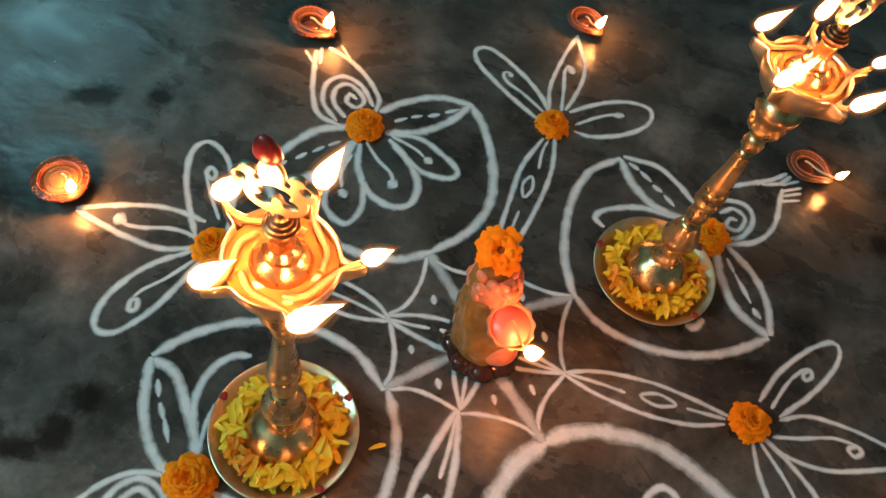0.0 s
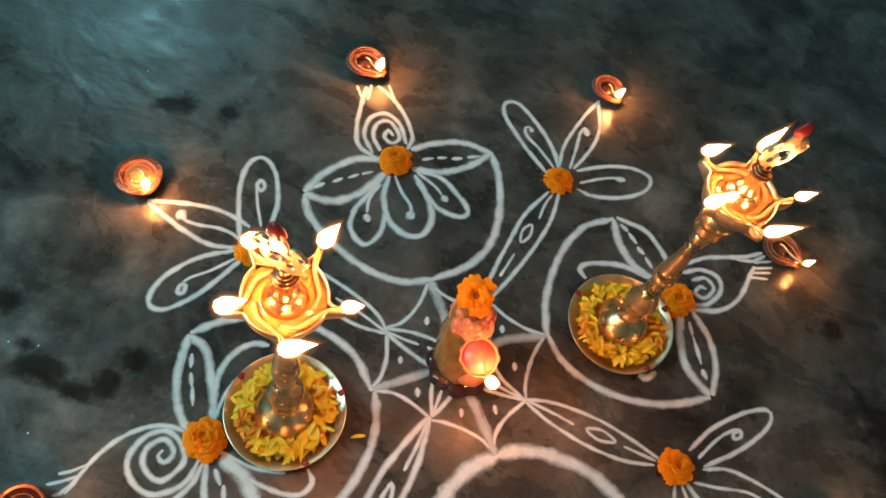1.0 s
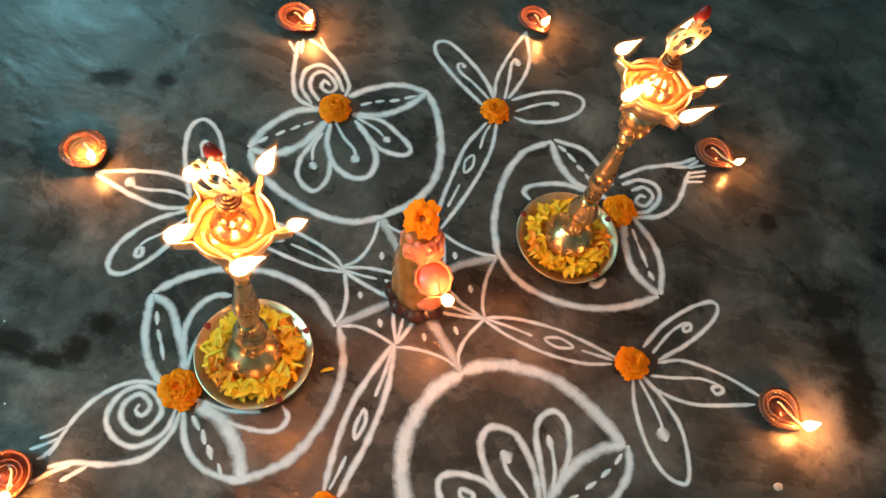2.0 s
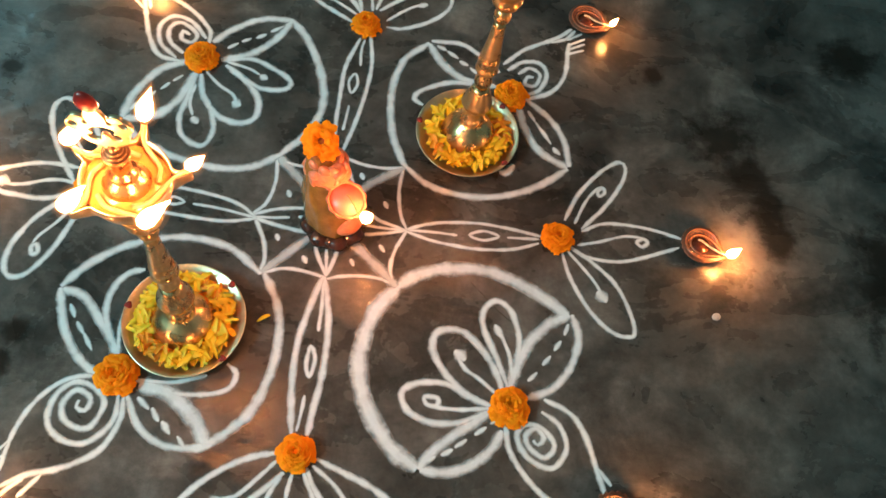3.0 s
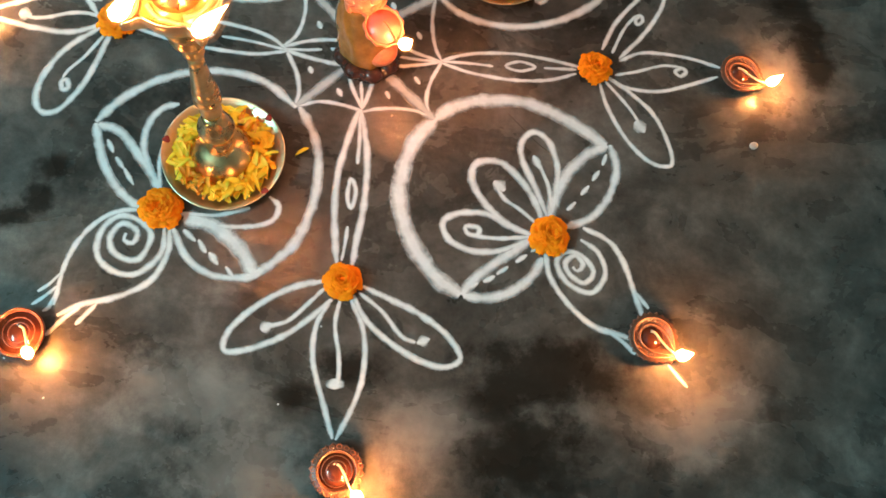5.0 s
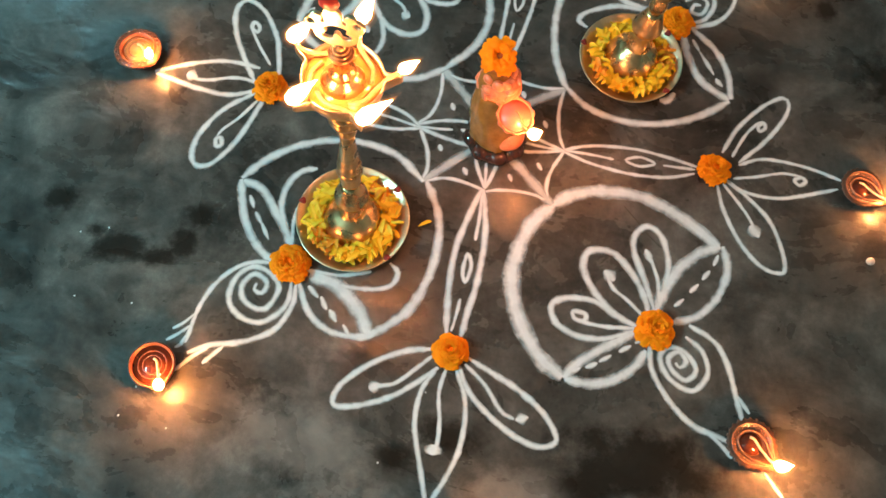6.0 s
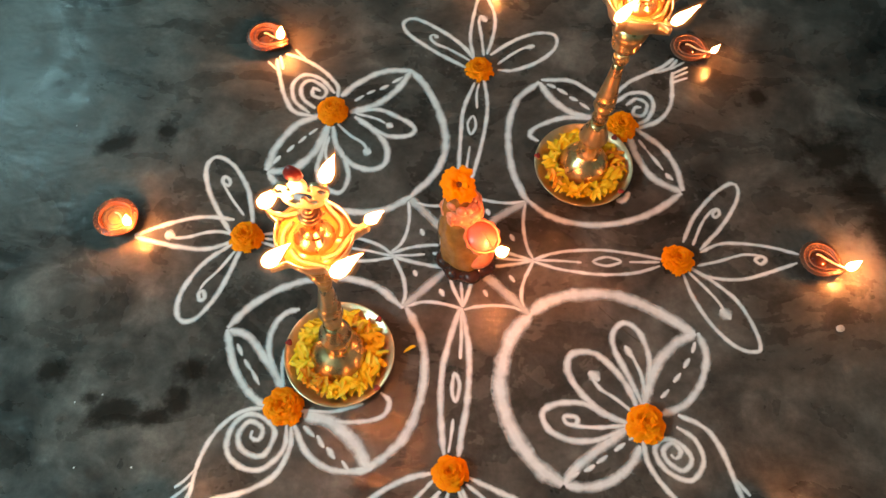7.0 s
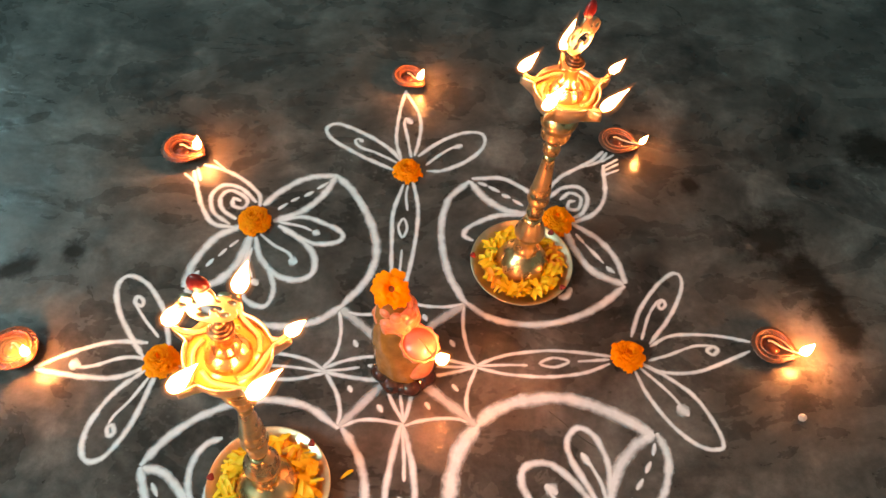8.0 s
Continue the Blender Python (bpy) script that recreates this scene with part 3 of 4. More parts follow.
stroke("dot", 14, -497, -16, -479, -17)
stroke("petal", 8, -380, -21, -424, -66, -447, -119, -442, -159, -416, -160, -389, -116, -372, -56, -367, -25)
stroke("swirl", 5, -371, -27, -393, -69, -413, -97, -418, -110)
stroke("ring", 7, -415, -127, -418, -115, -412, -112, -408, -123)
stroke("arm", 7, -7, 339, -23, 277, -24, 213, -23, 154, -20, 111)
stroke("arm", 7, 9, 349, 19, 290, 16, 225, 6, 160, -6, 106)
stroke("swirl", 5, 1, 337, -2, 313, 1, 281)
stroke("swirl", 5, -7, 199, -10, 150)
stroke("eye", 5, -7, 224, -14, 247, -5, 264, 1, 243)
stroke("petal", 8, -22, 370, -81, 402, -139, 443, -150, 471, -127, 481, -76, 455, -32, 420, -11, 390)
stroke("swirl", 6, -16, 387, -56, 411, -88, 425, -97, 441, -88, 446)
stroke("dot", 8, -90, 444, -82, 438)
stroke("petal", 7, -11, 390, -22, 447, -17, 516, -6, 573)
stroke("petal", 7, -8, 572, 19, 511, 22, 462, 12, 406)
stroke("swirl", 6, 6, 402, -2, 453, -8, 486, -4, 501)
stroke("dot", 12, -4, 499, 6, 485)
stroke("petal", 8, 18, 405, 58, 441, 103, 465, 137, 462, 138, 432, 108, 397, 64, 373, 33, 371)
stroke("swirl", 6, 32, 384, 59, 411, 80, 427, 91, 431)
stroke("dot", 13, 83, 428, 100, 434)
stroke("rim", 12, -128, 359, -96, 323, -64, 263, -49, 198, -62, 141, -100, 89)
stroke("rim", 12, -350, 117, -322, 88, -265, 63, -197, 52, -141, 60, -100, 89)
stroke("leaf", 12, -246, 287, -218, 321, -177, 349, -127, 357)
stroke("leaf", 12, -226, 254, -182, 274, -147, 310, -126, 355)
stroke("dash", 5, -218, 281, -207, 291)
stroke("dash", 5, -198, 298, -188, 305)
stroke("dash", 5, -176, 310, -165, 318)
stroke("dash", 5, -154, 328, -141, 339)
stroke("leaf", 13, -271, 247, -315, 219, -344, 168, -352, 120)
stroke("leaf", 14, -350, 117, -304, 130, -275, 167, -260, 223)
stroke("dash", 6, -342, 138, -335, 150)
stroke("dash", 5, -322, 163, -315, 174)
stroke("dash", 5, -305, 183, -297, 194)
stroke("dash", 5, -289, 202, -280, 212)
stroke("petal", 9, -259, 219, -262, 175, -266, 135, -254, 100, -222, 87, -210, 115, -220, 151, -242, 188)
stroke("swirl", 6, -255, 199, -257, 166, -247, 140)
stroke("dot", 13, -247, 137, -236, 126)
stroke("petal", 10, -251, 221, -238, 178, -209, 146, -174, 137, -151, 152, -153, 188, -181, 221, -216, 245)
stroke("swirl", 6, -244, 227, -218, 204, -193, 189, -185, 173)
stroke("dot", 14, -192, 175, -177, 171)
stroke("petal", 9, -224, 253, -177, 264, -131, 247, -107, 230, -114, 213, -153, 209, -191, 228, -216, 245)
stroke("swirl", 6, -215, 252, -177, 244, -159, 235)
stroke("dot", 10, -158, 234, -145, 228)
stroke("spiral", 8, -297, 246, -328, 271, -337, 307, -320, 330, -289, 324, -258, 293)
stroke("spiral", 8, -288, 257, -314, 277, -321, 304, -305, 319, -275, 300, -280, 281, -298, 286, -298, 301, -285, 296)
stroke("curve", 8, -289, 240, -326, 248, -349, 282, -366, 328, -377, 363)
stroke("curve", 8, -251, 284, -258, 314, -294, 348, -333, 368, -362, 376)
stroke("curve", 6, -371, 337, -392, 356)
stroke("curve", 6, -361, 339, -372, 372)
stroke("curve", 5, -318, 361, -346, 388)
stroke("rim", 11, 111, 350, 71, 304, 59, 234, 68, 162, 88, 112, 100, 96)
stroke("rim", 11, 99, 97, 135, 71, 193, 59, 256, 68, 312, 95, 358, 134)
stroke("leaf", 12, 111, 348, 135, 313, 166, 288, 200, 279, 232, 277)
stroke("leaf", 9, 114, 355, 166, 357, 199, 339, 236, 307)
stroke("dash", 6, 127, 345, 139, 340)
stroke("dash", 6, 146, 336, 160, 327)
stroke("dash", 6, 168, 319, 179, 314)
stroke("dash", 5, 187, 307, 200, 297)
stroke("leaf", 12, 357, 136, 315, 156, 292, 186, 280, 211, 271, 246)
stroke("leaf", 10, 360, 138, 350, 187, 325, 227, 284, 259)
stroke("dash", 5, 290, 234, 299, 220)
stroke("dash", 5, 306, 210, 325, 183)
stroke("dash", 6, 334, 169, 343, 160)
stroke("petal", 9, 113, 220, 97, 230, 109, 250, 156, 273, 206, 276)
stroke("petal", 11, 247, 110, 260, 113, 269, 129)
stroke("spiral", 8, 249, 315, 277, 338, 306, 338, 317, 315, 305, 283, 285, 269)
stroke("spiral", 8, 268, 310, 286, 326, 305, 316, 298, 291, 281, 291, 284, 306, 295, 308)
stroke("curve", 8, 241, 326, 279, 366, 331, 399, 359, 426)
stroke("curve", 8, 279, 257, 326, 282, 349, 322, 353, 373, 355, 393)
stroke("curve", 7, 323, 389, 350, 402, 365, 423)
stroke("curve", 5, 351, 399, 378, 418)
stroke("curve", 5, 354, 388, 383, 407)
stroke("curve", 5, 355, 379, 383, 396)
stroke("curve", 5, 352, 368, 382, 382)
# stray specks of powder
stroke("speck", 3, -539, -398, -537, -400)
stroke("speck", 3, -422, -545, -420, -547)
stroke("speck", 3, -354, -548, -352, -550)
stroke("speck", 3, -412, -503, -409, -505)
stroke("speck", 3, -21, -426, -19, -428)
stroke("speck", 3, -64, -532, -62, -534)
stroke("speck", 3, -565, -304, -563, -306)
stroke("speck", 3, -527, -289, -525, -291)
stroke("speck", 3, -457, -391, -455, -393)
stroke("speck", 3, -705, 186, -703, 184)
stroke("speck", 3, 173, -205, 176, -207)


# ---- marigold heads ----
def marigold_mesh(seed, radius, rows, ragged):
    """Rings of ruffled petals that stand up towards the middle."""
    rnd = random.Random(seed)
    bm = bmesh.new()
    for row in range(rows):
        f = row / (rows - 1)
        count = max(5, int(30 - 23 * f))
        reach = radius * (1.0 - 0.74 * f)
        for i in range(count):
            a = math.tau * (i + rnd.uniform(-0.35, 0.35)) / count + row * 0.37
            r0, r1 = reach * 0.3, reach * rnd.uniform(0.84, 1.04 + ragged)
            z0 = 0.004 + 0.012 * f
            z1 = 0.004 + 0.021 * math.sin(1.45 * f ** 0.8) + rnd.uniform(-0.0022, 0.0022)
            half = 0.0046 * rnd.uniform(0.8, 1.25) * (1.1 - 0.25 * f)
            out, side = Vector((math.cos(a), math.sin(a), 0)), Vector((-math.sin(a), math.cos(a), 0))
            grid = []
            for u, wide, lift in ((0.0, 0.35, 0.0), (0.55, 0.95, 0.0028), (0.85, 1.0, 0.0030), (1.0, 0.7, rnd.uniform(-0.002, 0.0025))):
                q = out * (r0 + (r1 - r0) * u) + Vector((0, 0, z0 + (z1 - z0) * u + lift))
                grid.append([bm.verts.new(q + side * (half * wide * k) + Vector((0, 0, (-0.0022 if k else 0.0) + rnd.uniform(-0.0008, 0.0008)))) for k in (-1, 0, 1)])
            for g, h in zip(grid, grid[1:]):
                for k in (0, 1):
                    bm.faces.new((g[k], g[k + 1], h[k + 1], h[k]))
    return mesh_of("petals", bm, MARIGOLD)


def core_mesh(radius):
    bm = bmesh.new()
    lathe([(0, 0.0), (radius * 0.5, 0.0), (radius * 0.72, 0.004), (radius * 0.6, 0.010), (radius * 0.3, 0.018), (0, 0.0195)], 14, None, bm)
    return mesh_of("core", bm, MARIGOLD_CORE)


def marigold(x, y, z, radius, seed, label, rows, ragged, turn):
    ob = thing("marigold", label, "flower", "marigold heads", pose(x, y, z, 0, 0, turn))
    part("petals", marigold_mesh(seed, radius, rows, ragged), None, ob)
    part("core", core_mesh(radius), None, ob, "dark orange core")
    return ob


def open_marigold(at, radius, label):
    """A loose head of broad notched petals round a dark hollow middle."""
    rnd = random.Random(77)
    ob = thing("marigold", label, "flower", "marigold heads", at)
    bm = bmesh.new()
    for row, (count, reach, z0, z1, half) in enumerate(((11, 1.02, 0.003, -0.004, 0.0076), (10, 0.92, 0.005, 0.005, 0.0074), (8, 0.70, 0.007, 0.012, 0.0062))):
        for i in range(count):
            a = math.tau * (i + 0.45 * row + rnd.uniform(-0.2, 0.2)) / count
            out, side = Vector((math.cos(a), math.sin(a), 0)), Vector((-math.sin(a), math.cos(a), 0))
            r0, r1, drop, h = radius * 0.16, radius * reach * rnd.uniform(0.74, 1.10), rnd.uniform(-0.005, 0.005), half * rnd.uniform(0.85, 1.45)
            grid = []
            for u, wide, lift in ((0.0, 0.3, 0.0), (0.4, 0.75, 0.0035), (0.75, 1.0, 0.0040), (1.0, 0.8, 0.0)):
                grid.append([bm.verts.new(out * (r0 + (r1 - r0) * u - (0.0018 if k == 0 and u == 1.0 else 0.0)) + side * (h * wide * k) + Vector((0, 0, z0 + (z1 + drop - z0) * u + lift - 0.0022 * abs(k) + rnd.uniform(-0.0018, 0.0018)))) for k in (-1, -0.4, 0, 0.4, 1)])
            for g, q in zip(grid, grid[1:]):
                for k in range(4):
                    bm.faces.new((g[k], g[k + 1], q[k + 1], q[k]))
    part("petals", bm, MARIGOLD, ob)
    part("core", lathe([(0, -0.004), (radius * 0.34, -0.004), (radius * 0.30, 0.003), (radius * 0.14, 0.005), (radius * 0.07, 0.002), (0, 0.001)], 14), MARIGOLD_HEART, ob, "dark hollow middle")
    return ob


FLOWER = "fresh orange marigold head lying on the powder drawing"
for i, (x, y, r) in enumerate(((0.002, -0.364, 0.026), (0.343, 0.004, 0.027), (0.283, -0.269, 0.030), (-0.252, -0.287, 0.031), (0.0, 0.365, 0.026),
                               (-0.2555, 0.251, 0.029), (0.257, 0.260, 0.030), (-0.360, -0.012, 0.028))):
    marigold(x, y, 0.001, r, i + 5, FLOWER, 8, 0.05, 41 * i)


# ---- clay lamps ----
def clay_lamp(name, label, at, style, clay, ridge, size=1.0, group="clay lamps", burn=1.3, lean=(0.012, 0.002), oil=None, reach=0.0505, beads=(0, 360), loops=0, frill=0.03, fire=None):
    """A shallow clay lamp with its lip towards +x: "mango" has a tear-shaped ridge round the oil, "bowl" a wide pool and a beaded rim."""
    ob = thing(name, label, "oil lamp", group, at)
    k, e = size, reach
    pulled = 0.30 if style == "mango" else 0.08

    def lip(a, r, z):
        c = max(0.0, math.cos(a))
        out = r * (1 + pulled * c ** 14 * min(1, r / (0.026 * k)))
        return out * (1 + (frill * math.cos((24 if clay is not CORAL else 11) * a) if r > 0.0342 * k else 0))
    if style == "mango":
        prof = [(0, 0.0), (0.018, 0.0), (0.027, 0.004), (0.034, 0.011), (0.0374, 0.0150), (0.0368, 0.0172), (0.0335, 0.0168), (0.0320, 0.0180), (0.0290, 0.0180), (0.0272, 0.0160),
                (0.0250, 0.0142), (0.0215, 0.0140), (0.0180, 0.0120), (0.012, 0.0100), (0, 0.0095)]
        pool, level = 0.0165, 0.0128
    elif loops:
        prof = [(0, 0.0), (0.020, 0.0), (0.029, 0.005), (0.0365, 0.013), (0.0394, 0.0175), (0.0388, 0.0192), (0.0335, 0.0196), (0.0312, 0.0212), (0.0282, 0.0212), (0.0270, 0.0190), (0.0248, 0.0120), (0.015, 0.0080), (0, 0.0070)]
        pool, level = 0.0262, 0.0165
    else:
        prof = [(0, 0.0), (0.020, 0.0), (0.030, 0.005), (0.0362, 0.014), (0.0372, 0.0200), (0.0360, 0.0218), (0.0335, 0.0216), (0.0324, 0.0190), (0.0290, 0.0110), (0.018, 0.0075), (0, 0.0065)]
        pool, level = 0.0312, 0.0168
    part("bowl", lathe([(r * k, z * k) for r, z in prof], 96, lip), clay, ob)
    part("oil", lathe([(0, level * k), (pool * k, level * k), (pool * k, (level - 0.002) * k), (0, (level - 0.002) * k)], 40), oil or OIL, ob, "glossy lamp oil")
    if style == "mango":
        outer = []
        for i in range(28):
            a = math.tau * i / 28
            r = lip(a, 0.0305 * k, 0)
            outer.append((r * math.cos(a), r * math.sin(a), 0.0184 * k))
        part("outer_ridge", tube(bmesh.new(), outer, 0.0013 * k, 6, closed=True, step=0.003), ridge, ob, "raised rim ridge")
        tear = [(0.0405, 0.0026), (0.027, 0.0100), (0.012, 0.0178), (-0.006, 0.0186), (-0.0182, 0.0100), (-0.0205, 0.0), (-0.0182, -0.0100), (-0.006, -0.0186), (0.012, -0.0178), (0.027, -0.0100), (0.0405, -0.0026)]
        part("inner_ridge", tube(bmesh.new(), [(x * k, y * k, (0.0155 + max(0, x) * 0.10) * k) for x, y in tear], 0.0017 * k, 7, step=0.003), ridge, ob, "tear-shaped raised ridge")
        arch = mesh_of("arch", tube(bmesh.new(), [(-0.0028 * k, -0.0027 * k, 0), (0.0010 * k, -0.0024 * k, 0.0004 * k), (0.0026 * k, 0, 0.0005 * k), (0.0010 * k, 0.0024 * k, 0.0004 * k), (-0.0028 * k, 0.0027 * k, 0)], 0.00062 * k, 5, step=0.0012), ridge)
        for i in range(15):
            a = 50 + 260 * i / 14
            s = part("embossed_arch", arch, None, ob)
            s.matrix_basis = pose(0.0262 * k * math.cos(radians(a)), 0.0262 * k * math.sin(radians(a)), 0.0160 * k, 0, 14, a)
        stud = mesh_of("stud", ellipsoid(bmesh.new(), (0, 0, 0), (0.0013 * k, 0.0013 * k, 0.0009 * k), 0, 8, 5), ridge)
        for i in range(15):
            a = radians(62 + 236 * i / 14)
            s = part("embossed_stud", stud, None, ob)
            s.location = (0.0253 * k * math.cos(a), 0.0253 * k * math.sin(a), (0.0146 if i % 2 else 0.0150) * k)
    else:
        for r in ((0.0225, 0.0150) if clay is not CORAL else ()):
            ring = [(r * k * math.cos(math.tau * i / 20), r * k * math.sin(math.tau * i / 20), level * k) for i in range(20)]
            part("inner_ring", tube(bmesh.new(), ring, 0.0009 * k, 6, closed=True, step=0.003), ridge if oil is FLAME_LIT_OIL else clay, ob, "low turned ring in the oil")
        bead = mesh_of("bead", ellipsoid(bmesh.new(), (0, 0, 0), (0.0018 * k, 0.0014 * k, 0.0014 * k), 0, 8, 6), ridge)
        r, z, n = (0.0297, 0.0216, 44) if loops else (0.0350, 0.0220, 52)
        for i in range(n):
            a = 360 * (i + 0.5) / n
            if not (beads[0] <= a <= beads[1]):
                continue
            s = part("rim_bead", bead, None, ob)
            s.location = (lip(radians(a), r * k, 0) * math.cos(radians(a)), lip(radians(a), r * k, 0) * math.sin(radians(a)), z * k)
    for i in range(loops):
        a = math.tau * (i + 0.5) / loops
        if math.cos(a) > 0.9:
            continue
        c, s = math.cos(a), math.sin(a)
        ring = [((0.0355 + u) * k * c - v * k * s, (0.0355 + u) * k * s + v * k * c, 0.0200 * k) for u, v in ((0.0030, 0), (0.0012, 0.0036), (-0.0024, 0.0028), (-0.0024, -0.0028), (0.0012, -0.0036))]
        part("embossed_loop", tube(bmesh.new(), ring, 0.0008 * k, 5, closed=True, step=0.002), ridge, ob)
    wick = part("wick", tube(bmesh.new(), [(-0.008 * k, 0.006 * k, (level + 0.0006) * k), (-0.002 * k, 0.0085 * k, (level + 0.001) * k), (e * 0.3 * k, 0.005 * k, (level + 0.002) * k), (e * 0.62 * k, 0.001 * k, 0.0205 * k), ((e - 0.007) * k, 0, 0.0245 * k), ((e - 0.0035) * k, 0, 0.026 * k)], 0.0020 * k, 7, step=0.003), WICK if clay is not CORAL else SOAKED, ob, "twisted cotton wick")
    part("wick_tip", tube(bmesh.new(), [((e - 0.0043) * k, 0, 0.0256 * k), (e * k, 0, 0.0285 * k)], 0.0018 * k, 7, step=0.002), CHAR, wick, "charred black wick tip")
    flame_on(ob, (e * k, 0, 0.0278 * k), 0.026 * burn, 0.0128 * burn, lean, fire or CLAY_FIRE)
    return ob


def draught(turn):
    """The draught towards the east, in a lamp's own turned axes."""
    a = radians(-turn)
    return (0.007 * math.cos(a), 0.007 * math.sin(a))


def floor_lamp(x, y, turn, style, clay, size, reach, label, **more):
    clay_lamp("clay_lamp", label, pose(x, y, 0.0005, 0, 0, turn), style, clay, LIT_RIDGE_CLAY, size, lean=draught(turn), reach=reach, **more)


floor_lamp(-0.578, 0.001, -28, "bowl", RED_CLAY, 0.93, 0.033, "terracotta clay lamp with looped embossed rim, lit, oil coloured as flame-lit", loops=24, oil=FLAME_LIT_OIL, burn=1.1, frill=0.02)
floor_lamp(0.570, 0.021, -28, "mango", TERRACOTTA, 0.86, 0.050, "brown terracotta clay lamp with tear-shaped ridge and scalloped rim, lit", burn=1.15)
floor_lamp(-0.402, 0.403, -20, "mango", RED_CLAY, 0.95, 0.036, "reddish terracotta clay lamp with a scalloped embossed rim, lit", frill=0.045, burn=1.2)
floor_lamp(0.383, 0.443, -24, "mango", TERRACOTTA, 0.88, 0.0505, "plain dark terracotta clay lamp with a pointed lip, lit", frill=0.0, burn=0.78)
floor_lamp(-0.003, 0.601, -42, "mango", RED_CLAY, 0.84, 0.036, "small smooth red clay lamp, lit, at a petal tip", frill=0.0, burn=0.95)
floor_lamp(-0.394, -0.472, -50, "bowl", RED_CLAY, 0.86, 0.040, "round red clay lamp, beaded rim, full of oil, lit", frill=0.0)
floor_lamp(0.021, -0.610, -46, "bowl", TERRACOTTA, 0.85, 0.046, "dark terracotta clay lamp with looped rim and red oil, lit", loops=20, frill=0.05)
floor_lamp(0.430, -0.403, -38, "mango", TERRACOTTA, 0.92, 0.044, "brown terracotta clay lamp with scalloped rim and studs, lit", frill=0.05)


# ---- brass standing lamps on plates of petals ----
def petal_mesh(seed):
    rnd = random.Random(seed)
    bm = bmesh.new()
    long, wide = 0.0225 * rnd.uniform(0.8, 1.2), 0.0036 * rnd.uniform(0.75, 1.25)
    rows = []
    for u, w in ((0, 0.3), (0.3, 0.8), (0.7, 1.0), (1.0, 0.55)):
        rows.append([bm.verts.new((long * (u - 0.5), wide * w * k, 0.005 * math.sin(u * 2.6) + (0.0012 if k else 0) + rnd.uniform(-0.0006, 0.0006))) for k in (-1, 0, 1)])
    for a, b in zip(rows, rows[1:]):
        for k in (0, 1):
            bm.faces.new((a[k], a[k + 1], b[k + 1], b[k]))
    return bm


def plate_with_petals(x, y, seed, count, inner, label):
    rnd = random.Random(seed)
    plate = thing("plate", label, "plate", "plates under the standing lamps", pose(x, y, 0.0015))
    part("dish", lathe([(0, 0.0), (0.060, 0.0), (0.066, 0.0015), (0.076, 0.011), (0.0825, 0.0145), (0.0838, 0.0155), (0.0836, 0.0170), (0.0820, 0.0165), (0.075, 0.0130), (0.0648, 0.0035), (0.058, 0.0022), (0, 0.0022)], 72), PLATE_METAL, plate)
    for a in (48, 172, 322):
        dab = part("vermilion_dab", lathe([(0, -0.001), (0.0052, -0.001), (0.0048, 0.0004), (0.0025, 0.0012), (0, 0.0014)], 12, lambda t, r, z: r * (1 + 0.15 * math.sin(3 * t))), KUMKUM, plate, "dab of dark red powder")
        dab.matrix_basis = pose(0.0795 * math.cos(radians(a)), 0.0795 * math.sin(radians(a)), 0.0163, 0, -18, a)
    heap = thing("petal_heap", "loose yellow and orange flower petals heaped round a lamp foot", "flower petals", "petal heaps", pose(x, y, 0.0015))
    yellow = [mesh_of("petal", petal_mesh(seed + i), YELLOW) for i in range(4)]
    orange = [mesh_of("petal", petal_mesh(seed + 9 + i), ORANGE) for i in range(2)]
    patches = [rnd.uniform(0, math.tau) for _ in range(3)]
    for i in range(count):
        a = math.tau * i / count * 7 + rnd.uniform(-0.2, 0.2)
        r = inner + (0.065 - inner) * rnd.random() ** 0.85
        near = min(abs((a - p + math.pi) % math.tau - math.pi) for p in patches)
        pick = orange if near < 0.28 and rnd.random() < 0.75 else yellow
        ob = part("petal", pick[rnd.randrange(len(pick))], None, heap)
        z = 0.006 + 0.017 * (i / count) * (1 - 0.35 * (r - inner) / 0.04) + max(0, r - 0.062) * 0.7
        ob.matrix_basis = pose(r * math.cos(a), r * math.sin(a), z, rnd.uniform(-28, 28), rnd.uniform(-26, 22), rnd.uniform(0, 360))


